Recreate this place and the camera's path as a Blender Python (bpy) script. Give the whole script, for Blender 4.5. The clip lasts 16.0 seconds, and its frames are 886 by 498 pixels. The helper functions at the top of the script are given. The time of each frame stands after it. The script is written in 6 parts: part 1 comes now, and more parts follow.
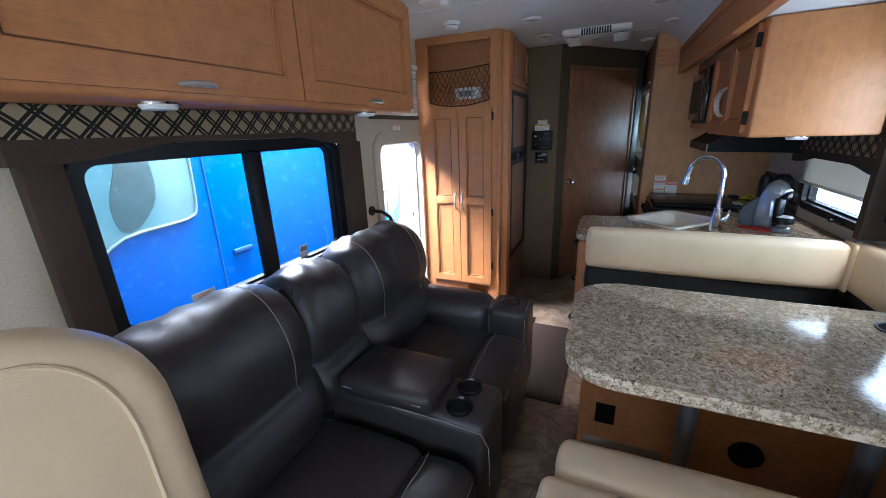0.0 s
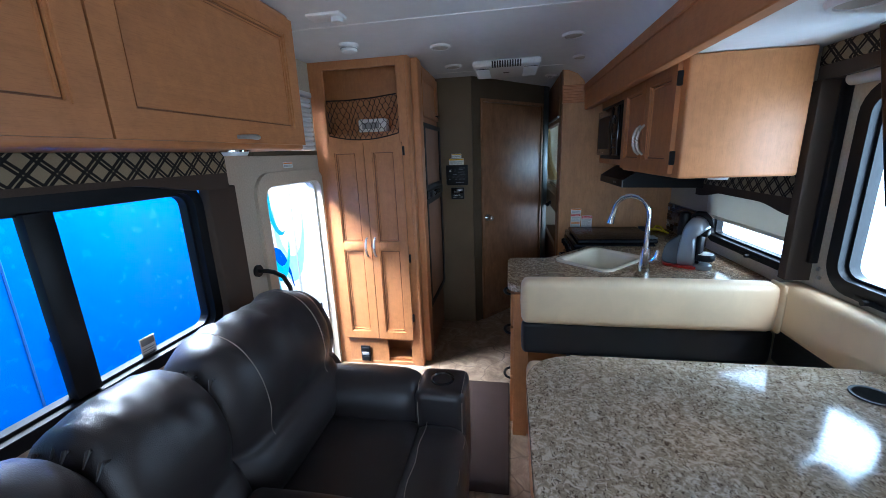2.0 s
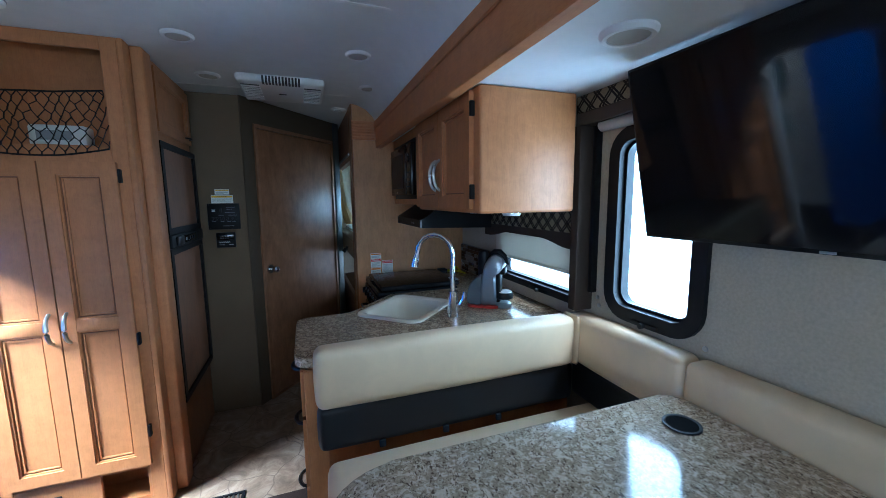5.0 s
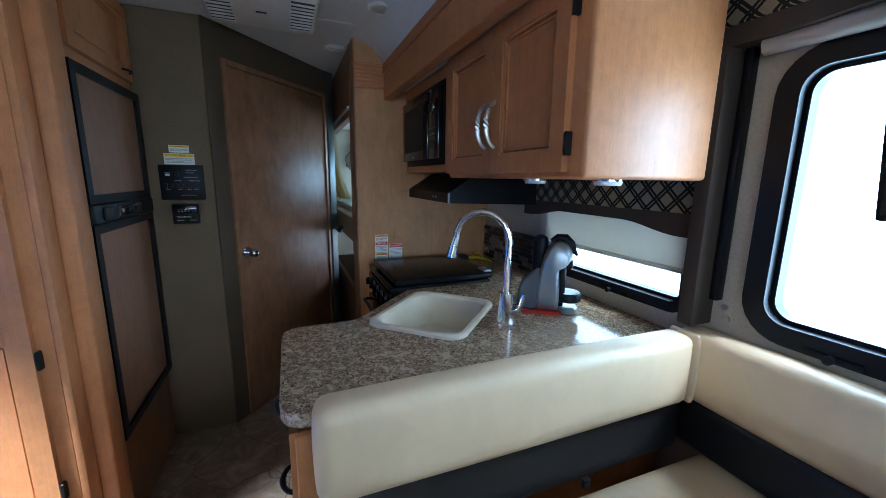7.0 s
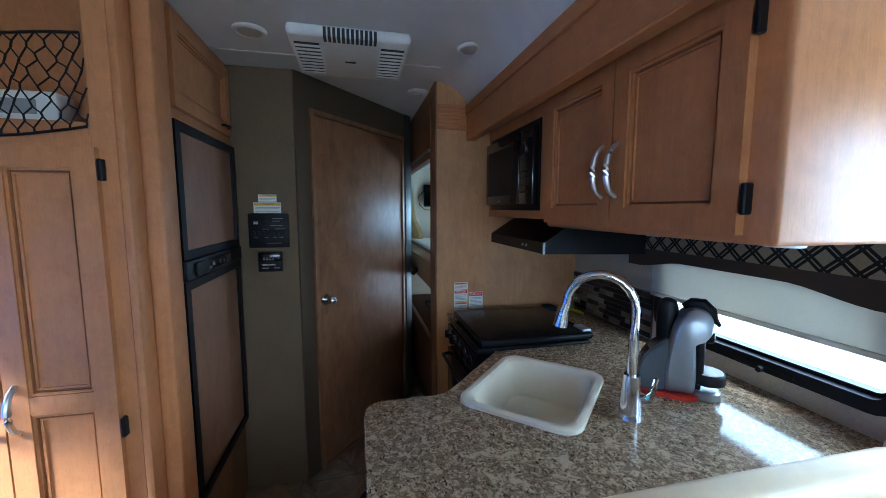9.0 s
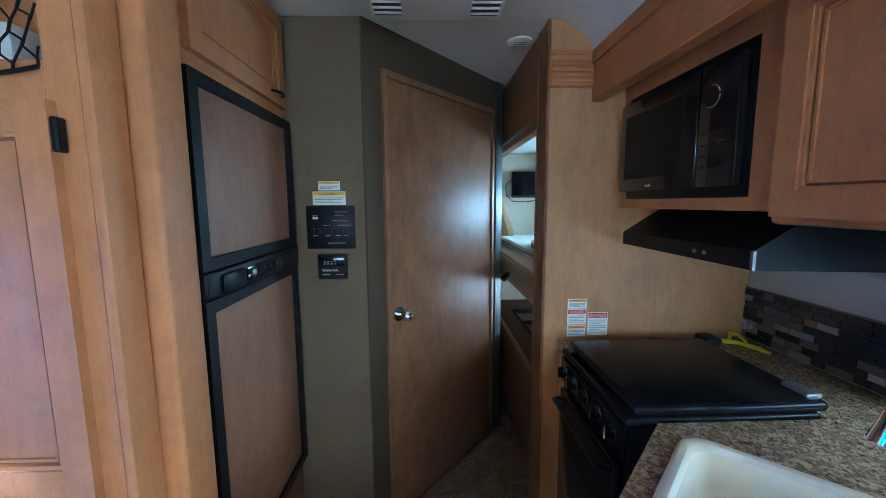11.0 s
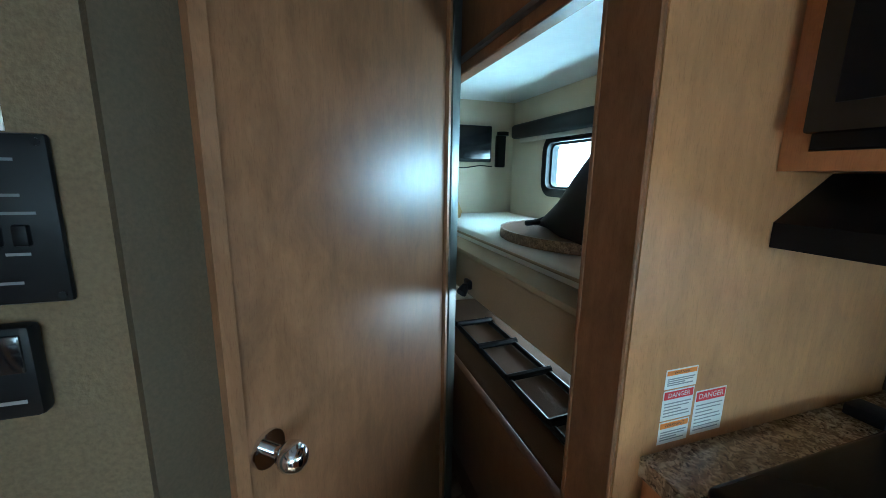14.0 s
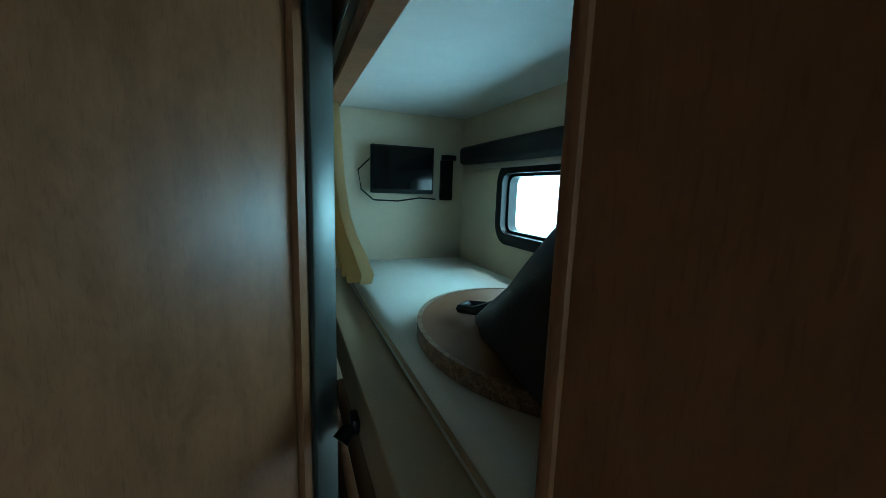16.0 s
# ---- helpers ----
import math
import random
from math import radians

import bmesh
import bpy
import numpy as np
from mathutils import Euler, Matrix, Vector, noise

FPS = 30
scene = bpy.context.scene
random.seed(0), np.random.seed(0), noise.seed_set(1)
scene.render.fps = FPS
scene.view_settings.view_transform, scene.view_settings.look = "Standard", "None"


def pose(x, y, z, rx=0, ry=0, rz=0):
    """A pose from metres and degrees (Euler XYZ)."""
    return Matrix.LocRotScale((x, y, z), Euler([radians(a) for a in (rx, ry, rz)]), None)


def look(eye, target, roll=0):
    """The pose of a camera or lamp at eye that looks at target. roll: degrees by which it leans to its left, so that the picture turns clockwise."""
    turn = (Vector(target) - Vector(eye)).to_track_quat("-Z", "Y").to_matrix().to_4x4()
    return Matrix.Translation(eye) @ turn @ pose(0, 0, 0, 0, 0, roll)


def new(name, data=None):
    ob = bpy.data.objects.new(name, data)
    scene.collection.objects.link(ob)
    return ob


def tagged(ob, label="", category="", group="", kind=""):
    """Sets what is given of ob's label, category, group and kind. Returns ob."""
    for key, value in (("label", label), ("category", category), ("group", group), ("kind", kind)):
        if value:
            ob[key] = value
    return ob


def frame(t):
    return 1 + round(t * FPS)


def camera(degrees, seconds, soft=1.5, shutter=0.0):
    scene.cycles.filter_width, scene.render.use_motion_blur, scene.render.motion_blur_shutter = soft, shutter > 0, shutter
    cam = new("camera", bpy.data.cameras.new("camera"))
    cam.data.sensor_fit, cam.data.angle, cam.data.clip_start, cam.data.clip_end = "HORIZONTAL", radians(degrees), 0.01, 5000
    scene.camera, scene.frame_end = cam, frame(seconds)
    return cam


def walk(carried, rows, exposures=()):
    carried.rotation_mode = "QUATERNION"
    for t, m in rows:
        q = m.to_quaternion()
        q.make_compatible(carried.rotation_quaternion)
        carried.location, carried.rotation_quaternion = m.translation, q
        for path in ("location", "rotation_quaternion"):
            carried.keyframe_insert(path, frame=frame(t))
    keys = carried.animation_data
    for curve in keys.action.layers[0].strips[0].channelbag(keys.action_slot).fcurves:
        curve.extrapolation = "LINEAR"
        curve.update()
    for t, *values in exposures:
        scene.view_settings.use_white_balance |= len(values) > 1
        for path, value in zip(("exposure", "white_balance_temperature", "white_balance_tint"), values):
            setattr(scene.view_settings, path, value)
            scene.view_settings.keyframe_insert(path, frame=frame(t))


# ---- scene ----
cam = camera(99.0, 16.0, soft=0.85)
PATH = [
    (0, (0.560, 0.622, 1.514), (-0.204, 2.371, 0.915), -2.14),
    (0.5, (0.574, 0.671, 1.513), (-0.042, 2.478, 0.916), -1.84),
    (1, (0.578, 0.875, 1.482), (0.137, 2.739, 0.905), -1.62),
    (1.5, (0.538, 1.000, 1.519), (0.135, 2.883, 0.980), -2.01),
    (2, (0.424, 1.032, 1.572), (0.080, 2.941, 1.087), -2.23),
    (2.5, (0.315, 1.047, 1.615), (0.088, 2.983, 1.167), -1.72),
    (3, (0.286, 1.049, 1.620), (0.222, 3.003, 1.199), -1.52),
    (3.5, (0.335, 1.105, 1.584), (0.454, 3.063, 1.197), -1.23),
    (4, (0.409, 1.292, 1.529), (0.705, 3.238, 1.175), -1.18),
    (4.5, (0.476, 1.419, 1.491), (0.968, 3.334, 1.193), -0.77),
    (4.7, (0.503, 1.431, 1.493), (1.078, 3.327, 1.219), -0.73),
    (5.4, (0.462, 1.573, 1.477), (1.231, 3.433, 1.211), -0.27),
    (6.1, (0.462, 1.782, 1.465), (1.271, 3.611, 1.159), 0.31),
    (6.8, (0.466, 1.982, 1.446), (1.239, 3.806, 1.099), 0.64),
    (7, (0.466, 2.091, 1.426), (1.211, 3.925, 1.058), 0.79),
    (7.5, (0.476, 2.263, 1.404), (1.150, 4.116, 1.014), 0.78),
    (8, (0.479, 2.253, 1.450), (1.077, 4.131, 1.110), 0.26),
    (8.5, (0.444, 2.216, 1.494), (1.008, 4.117, 1.234), 0.43),
    (9, (0.411, 2.315, 1.498), (0.849, 4.256, 1.289), 0.03),
    (9.5, (0.374, 2.509, 1.494), (0.718, 4.471, 1.315), 0.70),
    (9.7, (0.359, 2.542, 1.488), (0.669, 4.510, 1.314), 0.78),
    (10.47, (0.367, 2.714, 1.485), (0.531, 4.693, 1.290), 0.42),
    (11.23, (0.378, 2.908, 1.482), (0.399, 4.888, 1.220), -0.74),
    (12, (0.386, 3.095, 1.476), (0.338, 5.070, 1.163), -1.32),
    (12.5, (0.276, 3.298, 1.458), (0.250, 5.268, 1.114), -2.25),
    (13, (0.229, 3.471, 1.455), (0.332, 5.435, 1.091), -0.95),
    (13.5, (0.279, 3.698, 1.435), (0.604, 5.638, 1.072), 0.13),
    (14, (0.322, 3.892, 1.442), (0.937, 5.756, 1.057), 0.90),
    (14.5, (0.371, 4.071, 1.442), (1.194, 5.846, 1.026), 1.60),
    (15, (0.542, 4.209, 1.366), (1.317, 6.009, 0.963), 2.01),
    (15.5, (0.711, 4.361, 1.459), (1.444, 6.190, 1.112), 1.16),
    (16, (0.727, 4.397, 1.551), (1.474, 6.226, 1.240), 1.85),
]
walk(cam, [(t, look(eye, target, roll)) for t, eye, target, roll in PATH],
     [(0.0, 0.93, 5380, 11), (4.5, 0.80, 4540, 1), (7.0, 1.18, 4830, 2), (9.5, 1.42, 4850, 3), (12.0, 2.36, 4440, -7), (13.5, 2.35, 4820, -10), (14.5, 1.95, 4800, -16), (15.2, 1.66, 4750, -21), (16.0, 0.80, 4750, -24)])

# ---- world and large lights ----
world = bpy.data.worlds.new("sky")
scene.world = world
world.use_nodes = True
wn = world.node_tree
sky = wn.nodes.new("ShaderNodeTexSky")
sky.sky_type = "NISHITA"
sky.sun_disc = False
sky.sun_elevation = radians(58)
sky.sun_rotation = radians(140)
sky.air_density, sky.dust_density = 1.0, 2.5
wn.links.new(sky.outputs[0], wn.nodes["Background"].inputs[0])
wn.nodes["Background"].inputs[1].default_value = 0.15


def sun_lamp():
    d = bpy.data.lights.new("sun", "SUN")
    d.energy, d.angle, d.color = 1.5, radians(14), (1.0, 0.97, 0.93)
    ob = new("sun", d)
    ob.matrix_world = look((5.0, -3.0, 12), (0, 3.0, 0))


def window_lamp(name, place, aim, sx, sy, power, color=(0.80, 0.91, 1.0)):
    d = bpy.data.lights.new(name, "AREA")
    d.shape, d.size, d.size_y, d.energy, d.color = "RECTANGLE", sx, sy, power, color
    ob = new(name, d)
    ob.matrix_world = look(place, aim)


sun_lamp()
window_lamp("dinette_window_sky", (1.93, 2.54, 1.38), (0, 2.565, 1.30), 0.75, 1.05, 19)
window_lamp("kitchen_window_sky", (1.93, 3.55, 1.16), (0, 3.55, 1.12), 1.25, 0.62, 3.4)
window_lamp("bunk_window_sky", (1.80, 5.60, 1.47), (0, 5.60, 1.37), 0.95, 0.60, 12, (0.74, 0.905, 0.98))
window_lamp("doorway_sky", (-1.75, 3.0, 2.5), (-0.55, 3.4, 0.6), 1.0, 0.8, 430, (1.0, 0.96, 0.9))
window_lamp("lower_bunk_window_sky", (1.80, 5.45, 0.74), (0, 5.45, 0.6), 0.7, 0.3, 0.35)
window_lamp("windscreen_sky", (0.2, -1.58, 1.5), (0.2, 3.0, 1.2), 1.5, 0.6, 13)
window_lamp("cab_window_sky", (-0.99, -0.9, 1.28), (0.6, -0.2, 1.0), 0.75, 0.6, 10)
window_lamp("cab_window_sky", (1.59, -0.9, 1.28), (-0.4, 0.2, 1.0), 0.75, 0.6, 10)

# ---- materials ----
def mat_base(name, rough, metal=0.0, spec=0.5):
    m = bpy.data.materials.new(name)
    m.use_nodes = True
    nt = m.node_tree
    b = nt.nodes["Principled BSDF"]
    b.inputs["Roughness"].default_value = rough
    b.inputs["Metallic"].default_value = metal
    b.inputs["Specular IOR Level"].default_value = spec
    return m, nt, b


def coords(nt, scale, obj=True):
    tc = nt.nodes.new("ShaderNodeTexCoord")
    mp = nt.nodes.new("ShaderNodeMapping")
    mp.inputs["Scale"].default_value = scale
    nt.links.new(tc.outputs["Object" if obj else "UV"], mp.inputs[0])
    return mp.outputs[0]


def noise_node(nt, vec, scale, detail=4, rough=0.55, dist=0.0):
    n = nt.nodes.new("ShaderNodeTexNoise")
    n.inputs["Scale"].default_value = scale
    n.inputs["Detail"].default_value = detail
    n.inputs["Roughness"].default_value = rough
    n.inputs["Distortion"].default_value = dist
    nt.links.new(vec, n.inputs["Vector"])
    return n


def ramp(nt, fac, stops):
    r = nt.nodes.new("ShaderNodeValToRGB")
    els = r.color_ramp.elements
    while len(els) < len(stops):
        els.new(0.5)
    for e, (p, c) in zip(els, stops):
        e.position, e.color = p, (*c, 1)
    nt.links.new(fac, r.inputs[0])
    return r.outputs[0]


def mixc(nt, fac, a, b, mode="MIX"):
    m = nt.nodes.new("ShaderNodeMix")
    m.data_type, m.blend_type = "RGBA", mode
    for sock, v in ((m.inputs[0], fac), (m.inputs[6], a), (m.inputs[7], b)):
        if hasattr(v, "is_linked"):
            nt.links.new(v, sock)
        elif isinstance(v, (int, float)):
            sock.default_value = v
        else:
            sock.default_value = (*v, 1)
    return m.outputs[2]


def bump(nt, b, height, strength, dist=0.002):
    n = nt.nodes.new("ShaderNodeBump")
    n.inputs["Strength"].default_value = strength
    n.inputs["Distance"].default_value = dist
    nt.links.new(height, n.inputs["Height"])
    nt.links.new(n.outputs[0], b.inputs["Normal"])


def rough_var(nt, b, fac, lo, hi):
    r = nt.nodes.new("ShaderNodeMapRange")
    r.inputs[3].default_value, r.inputs[4].default_value = lo, hi
    nt.links.new(fac, r.inputs[0])
    nt.links.new(r.outputs[0], b.inputs["Roughness"])


def vary(c, k):
    return tuple(max(0.0, v * k) for v in c)


def wood(name, col, grain=(26, 26, 1.6), rough=0.38, depth=0.16):
    m, nt, b = mat_base(name, rough)
    v = coords(nt, grain)
    fine = noise_node(nt, v, 2.2, 6, 0.6, 0.6)
    big = noise_node(nt, coords(nt, (3, 3, 0.7)), 1.6, 3)
    c1 = ramp(nt, fine.outputs[0], [(0.25, vary(col, 1 - depth)), (0.55, col), (0.8, vary(col, 1 + depth * 0.5))])
    c2 = mixc(nt, 0.35, c1, ramp(nt, big.outputs[0], [(0.3, vary(col, 0.78)), (0.7, vary(col, 1.16))]))
    pore = noise_node(nt, coords(nt, vary(grain, 9.0)), 2.2, 2, 0.5)
    blotch = noise_node(nt, coords(nt, (1, 1, 1)), 17, 6, 0.7, 0.4)
    c2 = mixc(nt, 0.22, c2, ramp(nt, pore.outputs[0], [(0.34, (0.55, 0.48, 0.42)), (0.46, (1, 1, 1))]), "MULTIPLY")
    c2 = mixc(nt, 0.55, c2, ramp(nt, blotch.outputs[0], [(0.3, (0.74, 0.70, 0.66)), (0.62, (1.08, 1.08, 1.08))]), "MULTIPLY")
    nt.links.new(c2, b.inputs["Base Color"])
    rough_var(nt, b, big.outputs[0], rough - 0.06, rough + 0.1)
    bump(nt, b, fine.outputs[0], 0.12, 0.001)
    return m


def veneer(name, col, rough=0.42, depth=0.2):
    """Stained sheet veneer: cloudy blotches, short pores, faint grain."""
    m, nt, b = mat_base(name, rough, spec=0.4)
    cloud = noise_node(nt, coords(nt, (1, 1, 0.5)), 13, 8, 0.7, 0.4)
    grain = noise_node(nt, coords(nt, (1, 1, 0.10)), 60, 4, 0.6, 0.3)
    pore = noise_node(nt, coords(nt, (1, 1, 0.12)), 420, 2, 0.5)
    c = ramp(nt, cloud.outputs[0], [(0.28, vary(col, 1 - depth)), (0.5, col), (0.72, vary(col, 1 + depth))])
    c = mixc(nt, 0.32, c, ramp(nt, grain.outputs[0], [(0.3, (0.72, 0.66, 0.6)), (0.6, (1, 1, 1))]), "MULTIPLY")
    c = mixc(nt, 0.28, c, ramp(nt, pore.outputs[0], [(0.33, (0.55, 0.5, 0.46)), (0.42, (1, 1, 1))]), "MULTIPLY")
    nt.links.new(c, b.inputs["Base Color"])
    rough_var(nt, b, cloud.outputs[0], rough - 0.05, rough + 0.08)
    bump(nt, b, grain.outputs[0], 0.08, 0.001)
    return m


def cloth(name, col, scale=220, rough=0.85, depth=0.2, blot=0.12, relief=0.3):
    m, nt, b = mat_base(name, rough, spec=0.25)
    v = coords(nt, (1, 1, 1))
    fine = noise_node(nt, v, scale, 3)
    big = noise_node(nt, v, 5, 4)
    c = mixc(nt, 0.5, ramp(nt, fine.outputs[0], [(0.3, vary(col, 1 - depth)), (0.7, vary(col, 1 + depth))]),
             ramp(nt, big.outputs[0], [(0.3, vary(col, 1 - blot)), (0.7, vary(col, 1 + blot))]))
    nt.links.new(c, b.inputs["Base Color"])
    bump(nt, b, fine.outputs[0], relief, 0.002)
    return m


def leather(name, col, rough, relief=0.25):
    m, nt, b = mat_base(name, rough)
    v = coords(nt, (1, 1, 1))
    vo = nt.nodes.new("ShaderNodeTexVoronoi")
    vo.inputs["Scale"].default_value = 420
    nt.links.new(v, vo.inputs["Vector"])
    crease = noise_node(nt, v, 9, 5, 0.6, 0.8)
    c = ramp(nt, crease.outputs[0], [(0.3, vary(col, 0.95)), (0.7, vary(col, 1.04))])
    nt.links.new(c, b.inputs["Base Color"])
    rough_var(nt, b, crease.outputs[0], rough - 0.03, rough + 0.05)
    mx = nt.nodes.new("ShaderNodeMath")
    mx.operation = "MULTIPLY_ADD"
    mx.inputs[1].default_value = 4.0
    nt.links.new(crease.outputs[0], mx.inputs[0])
    nt.links.new(vo.outputs["Distance"], mx.inputs[2])
    bump(nt, b, mx.outputs[0], relief, 0.003)
    return m


def plain(name, col, rough, metal=0.0, wear=0.08, relief=0.0):
    m, nt, b = mat_base(name, rough, metal)
    v = coords(nt, (1, 1, 1))
    n = noise_node(nt, v, 14, 5)
    nt.links.new(ramp(nt, n.outputs[0], [(0.3, vary(col, 1 - wear)), (0.7, vary(col, 1 + wear))]), b.inputs["Base Color"])
    rough_var(nt, b, n.outputs[0], max(0.02, rough - 0.05), rough + 0.07)
    if relief:
        bump(nt, b, noise_node(nt, v, 300, 2).outputs[0], relief, 0.001)
    return m


def granite(name, base, light, dark, scale, rough):
    m, nt, b = mat_base(name, rough)
    v = coords(nt, (1, 1, 1))
    n1 = noise_node(nt, v, scale, 3, 0.6, 1.2)
    n2 = noise_node(nt, coords(nt, (1.3, 0.8, 1)), scale * 1.7, 2, 0.5, 1.5)
    n3 = noise_node(nt, v, scale * 0.45, 3, 0.6, 0.8)
    c = ramp(nt, n1.outputs[0], [(0.38, vary(base, 0.72)), (0.5, base), (0.6, light)])
    c = mixc(nt, ramp(nt, n2.outputs[0], [(0.57, (0, 0, 0)), (0.63, (1, 1, 1))]), c, dark)
    c = mixc(nt, ramp(nt, n3.outputs[0], [(0.58, (0, 0, 0)), (0.66, (0.8, 0.8, 0.8))]), c, vary(light, 1.05))
    nt.links.new(c, b.inputs["Base Color"])
    return m


def lattice_cloth(name, pale, dark, pitch):
    """Upholstery printed with a dark diamond lattice."""
    m, nt, b = mat_base(name, 0.85, spec=0.2)
    tc = nt.nodes.new("ShaderNodeTexCoord")
    sep = nt.nodes.new("ShaderNodeSeparateXYZ")
    nt.links.new(tc.outputs["Object"], sep.inputs[0])

    def math_node(op, a, c=None):
        n = nt.nodes.new("ShaderNodeMath")
        n.operation = op
        for i, q in enumerate((a, c)):
            if q is None:
                continue
            if hasattr(q, "is_linked"):
                nt.links.new(q, n.inputs[i])
            else:
                n.inputs[i].default_value = q
        return n.outputs[0]

    along = math_node("ADD", sep.outputs[0], sep.outputs[1])
    bands = []
    for sign in (1, -1):
        s = math_node("ADD", math_node("MULTIPLY", along, 1 / pitch), math_node("MULTIPLY", sep.outputs[2], sign / pitch))
        f = math_node("ABSOLUTE", math_node("SUBTRACT", math_node("FRACT", s), 0.5))
        bands.append(math_node("MULTIPLY", math_node("GREATER_THAN", f, 0.315), math_node("LESS_THAN", f, 0.468)))
    line = math_node("MAXIMUM", bands[0], bands[1])
    weave = noise_node(nt, tc.outputs["Object"], 350, 2)
    c = mixc(nt, line, pale, dark)
    c = mixc(nt, 0.35, c, ramp(nt, weave.outputs[0], [(0.3, (0.25, 0.22, 0.18)), (0.7, (1, 1, 1))]), "MULTIPLY")
    nt.links.new(c, b.inputs["Base Color"])
    bump(nt, b, weave.outputs[0], 0.3)
    return m


def glass(name, tint=(0.9, 0.95, 0.97)):
    m = bpy.data.materials.new(name)
    m.use_nodes = True
    nt = m.node_tree
    nt.nodes.remove(nt.nodes["Principled BSDF"])
    t, g, mx, fr, pw = (nt.nodes.new(k) for k in ("ShaderNodeBsdfTransparent", "ShaderNodeBsdfGlossy", "ShaderNodeMixShader", "ShaderNodeLayerWeight", "ShaderNodeMath"))
    fr.inputs[0].default_value = 0.5
    pw.operation, pw.inputs[1].default_value = "POWER", 4.0
    nt.links.new(fr.outputs["Facing"], pw.inputs[0])
    t.inputs[0].default_value = (*tint, 1)
    g.inputs["Roughness"].default_value = 0.02
    nt.links.new(pw.outputs[0], mx.inputs[0])
    nt.links.new(t.outputs[0], mx.inputs[1])
    nt.links.new(g.outputs[0], mx.inputs[2])
    nt.links.new(mx.outputs[0], nt.nodes["Material Output"].inputs[0])
    return m


def stone_floor(name):
    m, nt, b = mat_base(name, 0.45)
    v = coords(nt, (1, 1, 1))
    vo = nt.nodes.new("ShaderNodeTexVoronoi")
    vo.feature = "DISTANCE_TO_EDGE"
    vo.inputs["Scale"].default_value = 4.2
    warp = noise_node(nt, v, 2.5, 3)
    nt.links.new(mixc(nt, 0.25, v, warp.outputs[1], "ADD"), vo.inputs["Vector"])
    n = noise_node(nt, v, 7, 7, 0.65, 1.2)
    c = ramp(nt, n.outputs[0], [(0.3, (0.13, 0.085, 0.055)), (0.5, (0.27, 0.19, 0.125)), (0.72, (0.46, 0.36, 0.26))])
    c = mixc(nt, ramp(nt, vo.outputs["Distance"], [(0.0, (1, 1, 1)), (0.022, (0, 0, 0))]), c, (0.15, 0.105, 0.07))
    nt.links.new(c, b.inputs["Base Color"])
    bump(nt, b, n.outputs[0], 0.15)
    return m


MAPLE = wood("maple_cabinet", (0.51, 0.214, 0.073), rough=0.47)
MAPLE_H = wood("maple_cabinet_rail", (0.49, 0.204, 0.070), (26, 1.6, 26), 0.45)
MAPLE_X = wood("maple_cross_rail", (0.50, 0.209, 0.072), (1.6, 26, 26))
PANEL_WOOD = veneer("maple_wall_panel", (0.50, 0.262, 0.108), 0.44, 0.2)
BATH_WOOD = veneer("walnut_door_skin", (0.25, 0.123, 0.058), 0.42, 0.3)
BATH_WOOD.node_tree.nodes["Principled BSDF"].inputs["Specular IOR Level"].default_value = 0.22
FRIDGE_WOOD = veneer("fridge_panel_skin", (0.28, 0.14, 0.075), 0.40, 0.25)
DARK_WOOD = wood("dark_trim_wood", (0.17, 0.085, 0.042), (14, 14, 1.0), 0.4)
GLAZE = plain("dark_glaze", (0.19, 0.072, 0.026), 0.5)
WALL = cloth("beige_wall_vinyl", (0.50, 0.43, 0.325), 110, 0.75, 0.17, 0.10, 0.3)
BUNK_WALL = cloth("cream_wall_vinyl", (0.60, 0.53, 0.40), 160, 0.75, 0.05, 0.05, 0.1)
GREY_WALL = cloth("taupe_wall_vinyl", (0.155, 0.112, 0.063), 170, 0.7, 0.30, 0.14, 0.5)
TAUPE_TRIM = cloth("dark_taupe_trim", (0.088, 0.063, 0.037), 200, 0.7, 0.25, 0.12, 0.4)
CEIL = plain("white_ceiling_skin", (0.72, 0.73, 0.72), 0.6, 0, 0.03)
WHITE_PLASTIC = plain("white_plastic", (0.78, 0.78, 0.76), 0.4, 0, 0.03)
FLOOR = stone_floor("stone_print_vinyl")
CARPET = cloth("brown_carpet", (0.05, 0.032, 0.026), 400, 0.95, 0.4, 0.2, 0.8)
LEATHER = leather("dark_brown_leather", (0.028, 0.0225, 0.0225), 0.37, 0.2)
LEATHER.node_tree.nodes["Principled BSDF"].inputs["Specular IOR Level"].default_value = 0.55
STITCH = plain("pale_thread", (0.34, 0.29, 0.24), 0.8)
CREAM = leather("cream_vinyl", (0.72, 0.545, 0.34), 0.42, 0.08)
BLACK_VINYL = leather("black_vinyl", (0.012, 0.012, 0.014), 0.45, 0.1)
BLACK_VINYL.node_tree.nodes["Principled BSDF"].inputs["Specular IOR Level"].default_value = 0.4
TABLE = granite("table_laminate", (0.46, 0.355, 0.24), (0.68, 0.57, 0.43), (0.12, 0.078, 0.050), 62, 0.12)
COUNTER = granite("counter_laminate", (0.29, 0.198, 0.118), (0.52, 0.395, 0.26), (0.07, 0.042, 0.024), 62, 0.11)
SINK = plain("almond_sink_resin", (0.78, 0.70, 0.53), 0.22, 0, 0.02)
CHROME = plain("chrome", (0.75, 0.76, 0.78), 0.09, 1.0, 0.02)
NICKEL = plain("brushed_nickel", (0.55, 0.54, 0.52), 0.28, 1.0, 0.05)
STEEL = plain("grey_steel", (0.28, 0.29, 0.30), 0.35, 0.9, 0.06)
